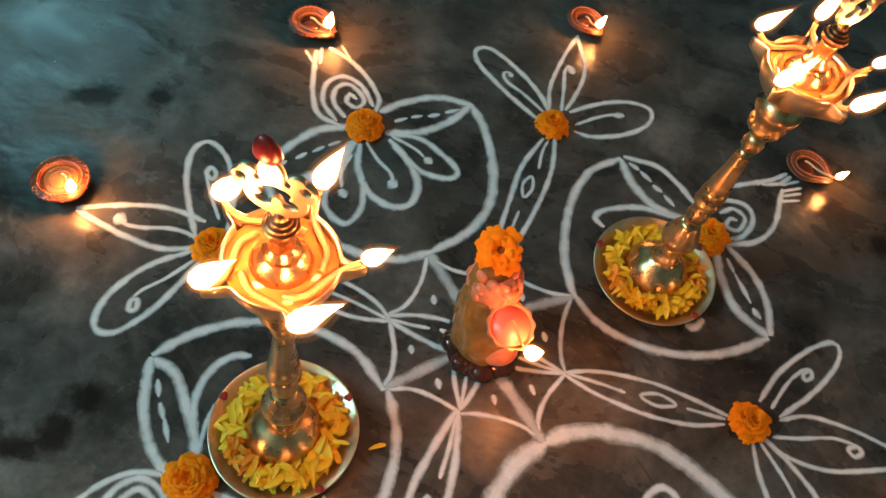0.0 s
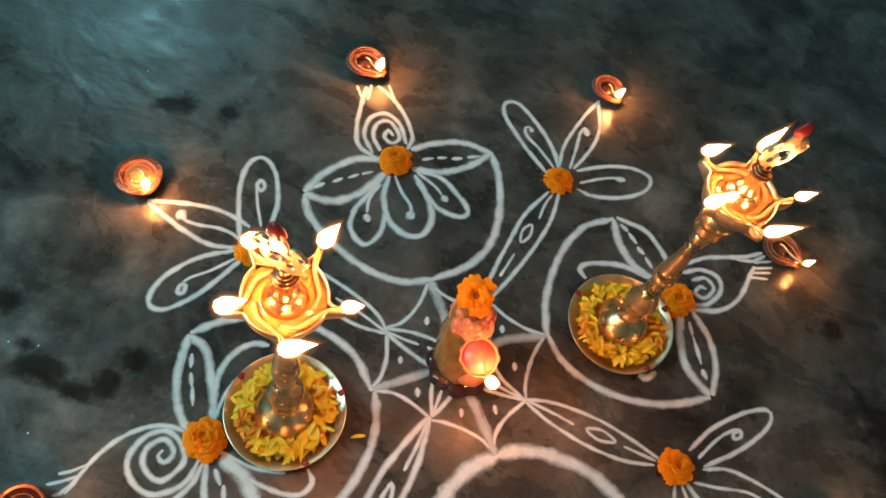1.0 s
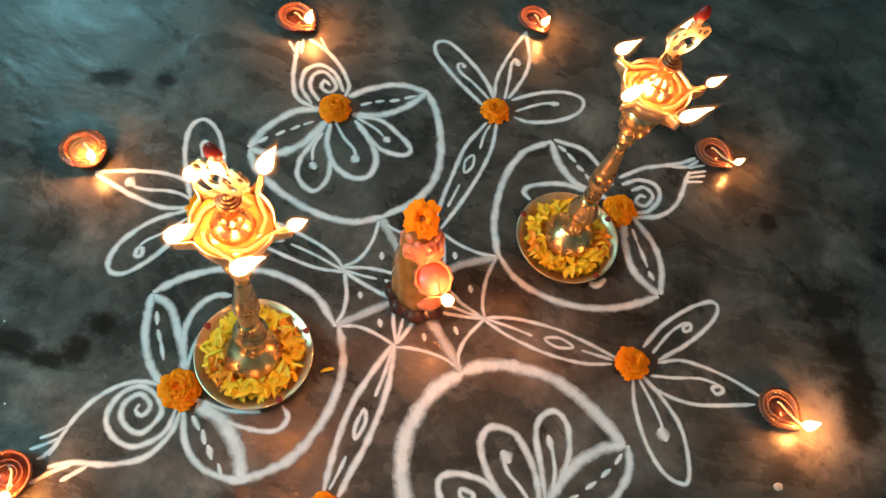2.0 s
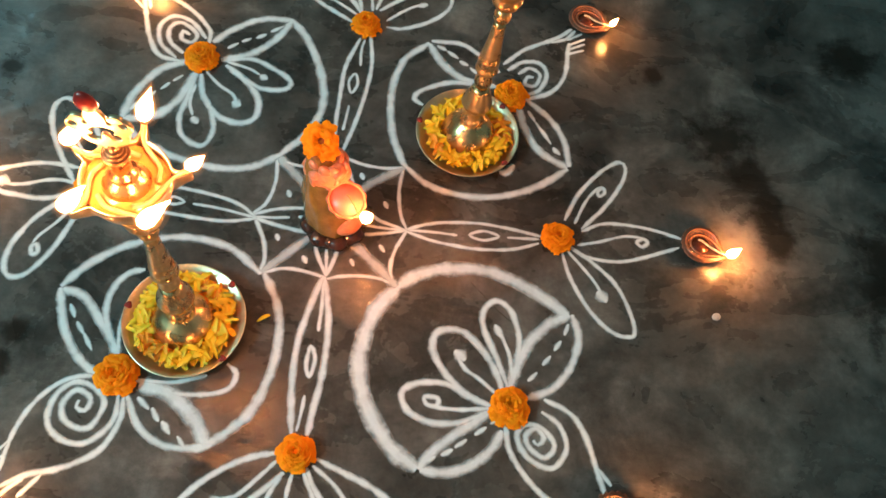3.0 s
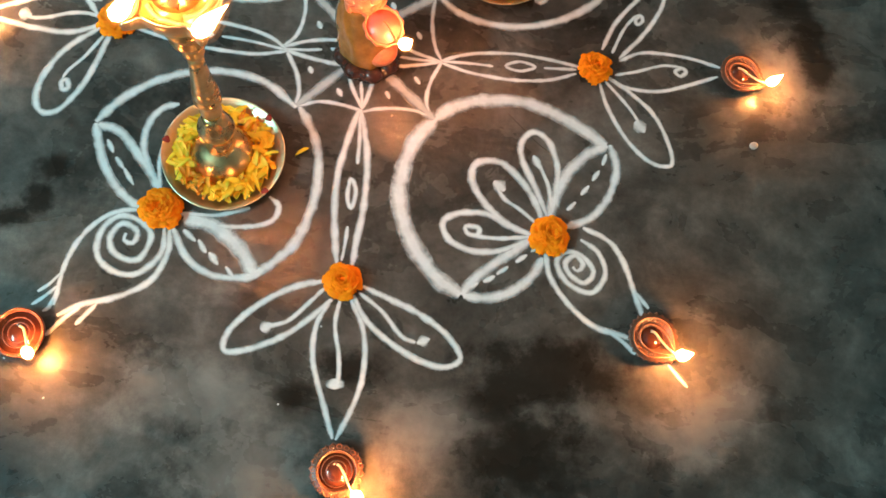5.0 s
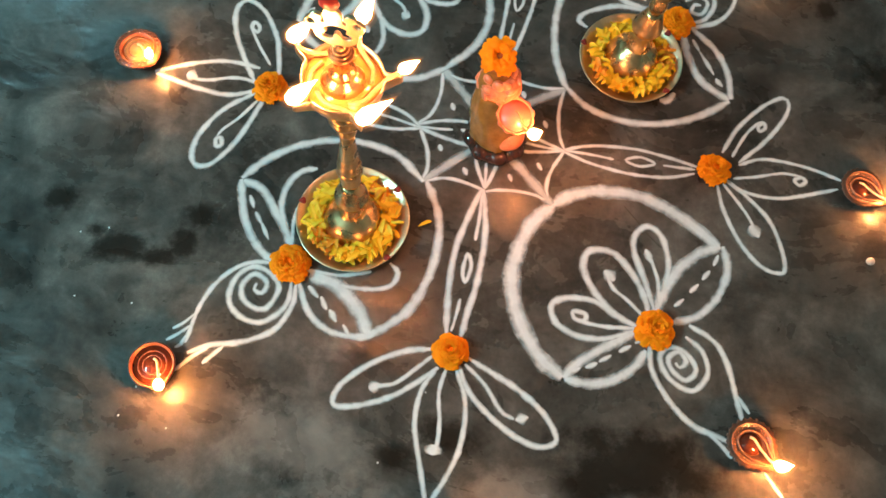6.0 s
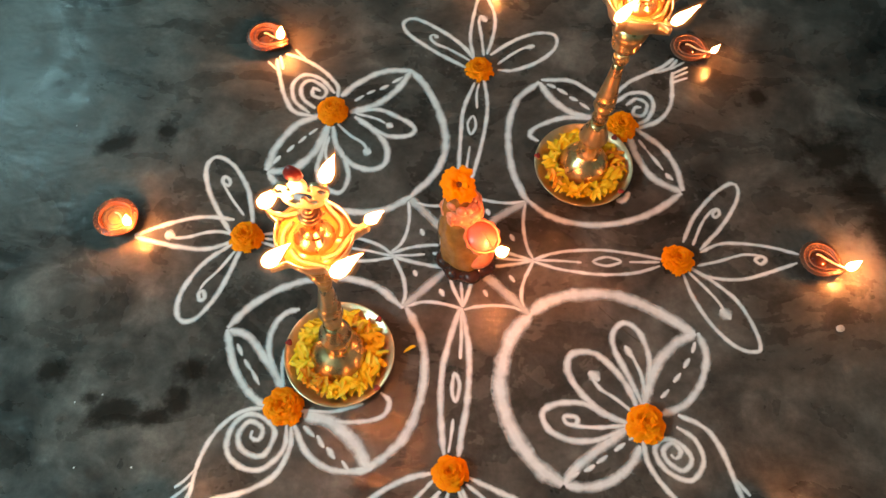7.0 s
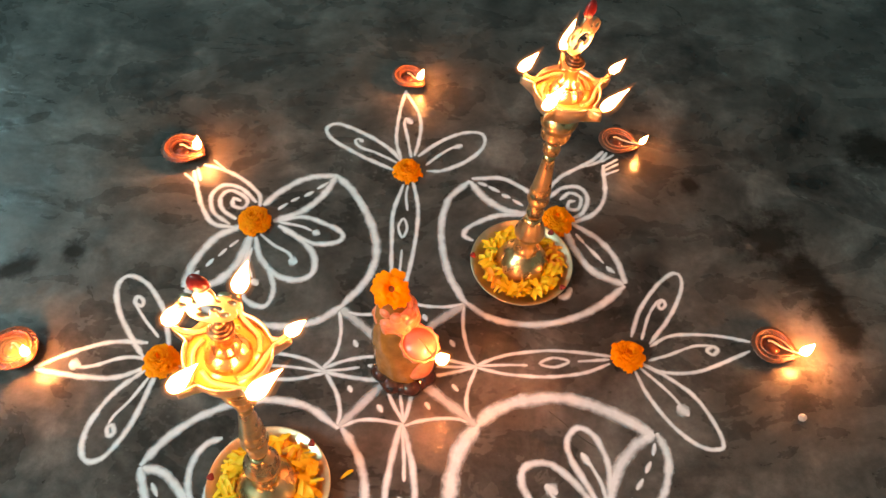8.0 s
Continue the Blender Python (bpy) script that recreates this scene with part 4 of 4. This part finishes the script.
def standing_lamp(label, at, k, spin, finial_turn, finial_lean, seed, burn, blown):
    """A turned brass stem with a five-lipped bowl of oil and an openwork finial."""
    ob = thing("standing_oil_lamp", label, "oil lamp", "standing brass lamps", at)

    def turned(name, prof, mat=BRASS, text="", segs=36):
        return part(name, lathe([(r * k, z * k) for r, z in prof], segs), mat, ob, text)
    turned("foot", [(0, 0.0), (0.0415, 0.0), (0.0430, 0.002), (0.0432, 0.008), (0.0422, 0.015), (0.0400, 0.022), (0.0365, 0.029), (0.0318, 0.0355), (0.0260, 0.0410), (0.0200, 0.0455), (0.0165, 0.0495), (0.0170, 0.0520), (0.0150, 0.0545), (0.0120, 0.060), (0.0108, 0.068), (0.0115, 0.076), (0, 0.076)], segs=64)
    turned("lower_collar", [(0, 0.0755), (0.013, 0.0755), (0.0155, 0.080), (0.0205, 0.086), (0.0230, 0.092), (0.0225, 0.098), (0.0200, 0.101), (0.0205, 0.104), (0.0185, 0.108), (0.0180, 0.112), (0.0150, 0.118), (0.0140, 0.124), (0.0105, 0.130), (0, 0.130)])
    turned("lower_bead", [(0, 0.1295), (0.0095, 0.1295), (0.0118, 0.135), (0.0132, 0.143), (0.0120, 0.151), (0.0092, 0.158), (0.0086, 0.164), (0, 0.164)])
    turned("shaft", [(0, 0.1635), (0.0105, 0.1635), (0.0145, 0.167), (0.0165, 0.172), (0.0150, 0.177), (0.0135, 0.179), (0.0155, 0.184), (0.0152, 0.191), (0.0138, 0.197), (0.0125, 0.199), (0.0135, 0.202), (0.0128, 0.2035), (0.0134, 0.205), (0.0126, 0.2065), (0.0131, 0.208), (0.0122, 0.2095), (0.0121, 0.214), (0.0108, 0.226), (0.0096, 0.240), (0.0086, 0.255), (0.0080, 0.268), (0, 0.268)])
    turned("upper_bead", [(0, 0.2675), (0.0080, 0.2675), (0.0108, 0.272), (0.0118, 0.278), (0.0102, 0.285), (0.0078, 0.290), (0, 0.290)])
    turned("cup", [(0, 0.2895), (0.0090, 0.2895), (0.0135, 0.296), (0.0190, 0.303), (0.0200, 0.309), (0.0175, 0.314), (0.0180, 0.318), (0.0230, 0.326), (0.0245, 0.333), (0.0200, 0.340), (0.0150, 0.346), (0, 0.346)])

    def lobes(a, r, z):
        c = 0.5 + 0.5 * math.cos(5 * (a - radians(spin)))
        f = max(0.0, (r / k - 0.0355) / 0.006)
        return r * (1 + 0.42 * min(1.0, f) * c ** 22)
    turned_bowl = [(0, 0.3455), (0.014, 0.3455), (0.027, 0.351), (0.037, 0.362), (0.0415, 0.376), (0.0420, 0.386), (0.0405, 0.3875), (0.0390, 0.380), (0.035, 0.369), (0.026, 0.361), (0, 0.358)]
    part("bowl", lathe([(r * k, z * k) for r, z in turned_bowl], 160, lobes), BOWL_BRASS, ob, "five-lipped brass oil bowl")
    part("oil", lathe([(0, 0.3790 * k), (0.0392 * k, 0.3790 * k), (0.0392 * k, 0.3775 * k), (0, 0.3775 * k)], 40), AMBER_OIL, ob, "pool of amber lamp oil")
    turned("dome", [(0.0240, 0.358), (0.0238, 0.372), (0.0225, 0.380), (0.0190, 0.3865), (0.0140, 0.391), (0.0115, 0.3935), (0.0135, 0.395), (0.0135, 0.398), (0.0095, 0.4005), (0.0085, 0.406), (0.0085, 0.418), (0.0105, 0.421), (0, 0.421)])
    turned("knob", [(0, 0.4205), (0.0092, 0.4205), (0.0120, 0.4235), (0.0126, 0.4270), (0.0120, 0.4288), (0.0106, 0.4284), (0.0101, 0.4305), (0.0093, 0.4318), (0.0082, 0.4312), (0.0077, 0.4335), (0.0067, 0.4348), (0.0054, 0.4342), (0.0048, 0.4370), (0.0036, 0.4410), (0, 0.4410)], DARK_BRASS, "dark turned brass knob")
    rnd = random.Random(seed)
    for i in range(5):
        a = radians(spin + 72 * i)
        b = a - 0.9

        def pol(ang, r, z):
            return (r * k * math.cos(ang), r * k * math.sin(ang), z * k)
        wick = part("wick", tube(bmesh.new(), [pol(b - 0.5, 0.0285, 0.380), pol(b, 0.032, 0.3805), pol(a - 0.45, 0.0335, 0.381), pol(a - 0.12, 0.040, 0.3825), pol(a, 0.050, 0.388), pol(a, 0.0565, 0.393)], 0.0026 * k, 7, step=0.004), SOAKED, ob, "oil-soaked cotton wick")
        part("wick_tip", tube(bmesh.new(), [pol(a, 0.0555, 0.3925), pol(a, 0.0595, 0.397)], 0.0024 * k, 7, step=0.002), CHAR, wick, "charred black wick tip")
        flame_on(ob, pol(a, 0.0590, 0.3955), 0.036 * burn * (0.62, 1.12, 0.88, 1.0, 1.08)[i], 0.0140 * burn * (0.86, 1.0, 1.1, 1.08, 1.1)[i], (0.023 * blown * (0.7, 0.6, 1.0, 1.2, 1.3)[i], 0.007 * rnd.uniform(-0.5, 1.5)), LAMP_FIRE)

    # openwork finial: a flat cut plate with curled wings and crescent holes
    turn = Matrix.Rotation(radians(finial_turn), 4, "Z")

    def oval(x, z, cx, cz, rx, rz):
        return 1 - math.hypot((x - cx) / rx, (z - cz) / rz)

    def pattern(x, z):
        x, z = abs(x) * 1130 / k, (z * 1000 / k - 438) * 1.13
        f = max(oval(x, z, 0, 20, 24, 18), oval(x, z, 22, 33, 9.5, 9.5), oval(x, z, 0, 44, 9.5, 15), oval(x, z, 0, 3, 6.5, 7), oval(x, z, 18, 43, 6.5, 4.5))
        hole = min(max(oval(x, z, 0, 26.5, 12.5, 6.5), oval(x, z, 9.5, 17, 7.0, 5.0)), -oval(x, z, 0, 12, 4.2, 9.5))
        f = min(f, -hole, -oval(x, z, 24, 36, 4.5, 4.2))
        return f
    fin = cut_plate(pattern, -0.034 * k, 0.034 * k, 0.436 * k, 0.500 * k, 0.001 * k, 0.0042 * k)
    tip = bmesh.new()
    lathe([(0, 0.485 * k), (0.005 * k, 0.486 * k), (0.0094 * k, 0.492 * k), (0.0086 * k, 0.499 * k), (0.005 * k, 0.505 * k), (0, 0.509 * k)], 20, None, tip)
    bmesh.ops.scale(tip, vec=(1, 0.55, 1), verts=tip.verts)
    finial = part("finial", fin, BOWL_BRASS, ob, "openwork brass finial")
    finial.matrix_basis = turn @ Matrix.Translation((0, 0, 0.437 * k)) @ pose(0, 0, 0, 0, finial_lean, 0) @ Matrix.Diagonal((1.0, 1.0, 1.08, 1.0)) @ Matrix.Translation((0, 0, -0.437 * k))
    part("finial_tip", tip, RED_ENAMEL, finial, "red enamelled leaf tip")
    return ob


plate_with_petals(-0.179, -0.202, 21, 299, 0.044, "shallow round brass plate of petals under a lamp")
plate_with_petals(0.189, 0.168, 57, 299, 0.044, "shallow round brass plate of petals under a lamp")


def leaning(base, top):
    """A pose at base whose upright points to top."""
    up = (Vector(top) - Vector(base)).normalized()
    return Matrix.Translation(base) @ Vector((0, 0, 1)).rotation_difference(up).to_matrix().to_4x4()


standing_lamp("taller polished brass standing oil lamp, five wicks alight", leaning((-0.179, -0.203, 0.0038), (-0.162, -0.1975, 0.446)), 1.035, 14, 0, -7, 3, 1.22, 1.0)
standing_lamp("polished brass standing oil lamp, five wicks alight", leaning((0.189, 0.168, 0.0038), (0.203, 0.175, 0.44)), 1.02, 20, 42, 4, 8, 0.99, 0.7)


# ---- glazed figurine with its lamp and flower ----
def figurine():
    bm = bmesh.new()
    n0 = len(bm.faces)

    def lobed(a, r, z):
        return r * (1 + 0.085 * abs(math.cos(4 * a)) - 0.04)
    lathe([(0, 0.0), (0.040, 0.0), (0.044, 0.004), (0.045, 0.010), (0.043, 0.016), (0.038, 0.020), (0, 0.020)], 64, lobed, bm, (0.002, -0.019))
    for f in bm.faces:
        f.material_index = 2
    rows = ((0.018, 0.039, 0.0), (0.030, 0.0405, 0.02), (0.048, 0.0395, 0.06), (0.066, 0.036, 0.14), (0.085, 0.0315, 0.28), (0.104, 0.027, 0.45), (0.122, 0.0245, 0.6), (0.138, 0.0235, 0.75), (0.152, 0.0205, 0.85), (0.164, 0.016, 0.92), (0.174, 0.0175, 0.96), (0.184, 0.0165, 1.0), (0.192, 0.011, 1.0), (0.196, 0.0, 1.0))

    def swell(z):
        return 0.34 * math.exp(-((z - 0.098) / 0.040) ** 2)
    rings = []
    for z, r, s in rows:
        cx, cy = 0.001 - 0.019 * s, -0.017 + 0.023 * s
        if r == 0:
            rings.append([bm.verts.new((cx, cy, z))])
            continue
        ring = []
        for j in range(40):
            u = math.tau * j / 40
            k = r * (1 + swell(z) * (0.5 - 0.5 * math.cos(u + 0.65)) + 0.035 * math.cos(5 * u + z * 50) + 0.02 * math.cos(9 * u - z * 30))
            ring.append(bm.verts.new((cx + k * math.cos(u), cy + k * 0.92 * math.sin(u), z)))
        rings.append(ring)
    for a, b in zip(rings, rings[1:]):
        for j in range(40):
            k = (j + 1) % 40
            bm.faces.new((a[j], a[k], b[k], b[j]) if len(b) > 1 else (a[j], a[k], b[0]))
    bm.faces.new(rings[0][::-1])
    # a draped coral cape of small folds round the top, a ledge for the lamp, a coral knee low in front
    rnd = random.Random(12)
    ellipsoid(bm, (-0.009, 0.001, 0.130), (0.0310, 0.0285, 0.027), 1, 32, 18)
    for tier, (z, reach, count) in enumerate(((0.112, 0.0235, 11), (0.125, 0.0262, 12), (0.137, 0.0252, 11), (0.149, 0.0195, 9))):
        for i in range(count):
            a = math.tau * (i + 0.5 * tier + rnd.uniform(-0.3, 0.3)) / count
            ellipsoid(bm, (-0.009 + reach * math.cos(a), 0.001 + reach * 0.92 * math.sin(a), z + rnd.uniform(-0.006, 0.006)), (0.0062 * rnd.uniform(0.7, 1.2), 0.0098 * rnd.uniform(0.7, 1.4), 0.0098 * rnd.uniform(0.7, 1.3)), 1, 10, 7, math.degrees(a) + rnd.uniform(-30, 30))
    # knee: its coral also carries the reddish flame light falling there
    ellipsoid(bm, (0.021, -0.031, 0.040), (0.0245, 0.0215, 0.021), 1, 20, 14, 30)
    ellipsoid(bm, (0.015, -0.029, 0.092), (0.022, 0.019, 0.013), 0, 18, 12, -30)
    for i in range(8):
        a = math.tau * (i + 0.35) / 8
        ellipsoid(bm, (0.002 + 0.0370 * math.cos(a), -0.019 + 0.0360 * math.sin(a), 0.0120), (0.0150, 0.0165, 0.0120), 2, 16, 10, math.degrees(a))
    ob = new("figurine", mesh_of("figurine", bm, GLAZE, CORAL, DARK_GLAZE))
    return tagged(ob, "brown and coral glazed clay figurine on dark scalloped base", "figurine")


figurine()
clay_lamp("small_clay_lamp", "small coral clay lamp with frilled rim, lit, on the figurine", pose(0.021, -0.033, 0.1015) @ pose(0, 0, 0, 14, 8, 0) @ pose(0, 0, 0, 0, 0, -40), "bowl", CORAL, CORAL, 0.74, "", 1.38, draught(-40), PINK_OIL, 0.049, (400, 401), 0, 0.045, LAMP_FIRE)
open_marigold(pose(-0.016, 0.003, 0.192, 24, 4, 0), 0.0262, "open orange marigold set on top of the figurine")

# ---- small litter on the floor ----
petal_down = new("fallen_petal", mesh_of("fallen_petal", petal_mesh(4), YELLOW))
petal_down.matrix_world = pose(-0.075, -0.182, 0.0012, 0, 0, 35)
tagged(petal_down, "single fallen yellow petal on the floor", "flower petal")
twig = new("twig", mesh_of("twig", tube(bmesh.new(), [(-0.010, -0.004, 0), (0, 0, 0.001), (0.010, 0.006, 0)], 0.0008, 5, step=0.003), TWIG))
twig.matrix_world = pose(0.182, 0.016, 0.0022)
tagged(twig, "tiny dark dry twig lying on the floor", "twig")
crack = new("floor_crack", mesh_of("floor_crack", tube(bmesh.new(), [(0.215, -0.085, 0.0002), (0.236, -0.104, 0.0002), (0.262, -0.128, 0.0002), (0.281, -0.141, 0.0002)], 0.0006, 4, 0.3, step=0.006), TWIG))
tagged(crack, "fine dark hairline crack in the cement floor", "floor crack", "", "structure")
pebble = new("pebble", mesh_of("pebble", ellipsoid(bmesh.new(), (0, 0, 0.0015), (0.0075, 0.006, 0.002), 0, 12, 8, 30), STONE))
pebble.matrix_world = pose(0.592, -0.093, 0.0003)
tagged(pebble, "small pale flat pebble on the floor", "pebble")

# ---- the tube lamp on the wall, whose light falls across the floor ----
for y in (2.2, -1.5):
    tube_fitting = thing("tube_lamp", "white fluorescent tube lamp fixed high on the wall, lit", "wall lamp", "wall tube lamps", pose(-2.85, y, 2.58))
    part("fitting", box(bmesh.new(), 0.0, -0.62, -0.03, 0.05, 0.62, 0.03), WHITE_METAL, tube_fitting, "", False)
    for end in (-0.62, 0.58):
        part("end_cap", box(bmesh.new(), 0.05, end, -0.02, 0.085, end + 0.04, 0.02), WHITE_METAL, tube_fitting, "", False)
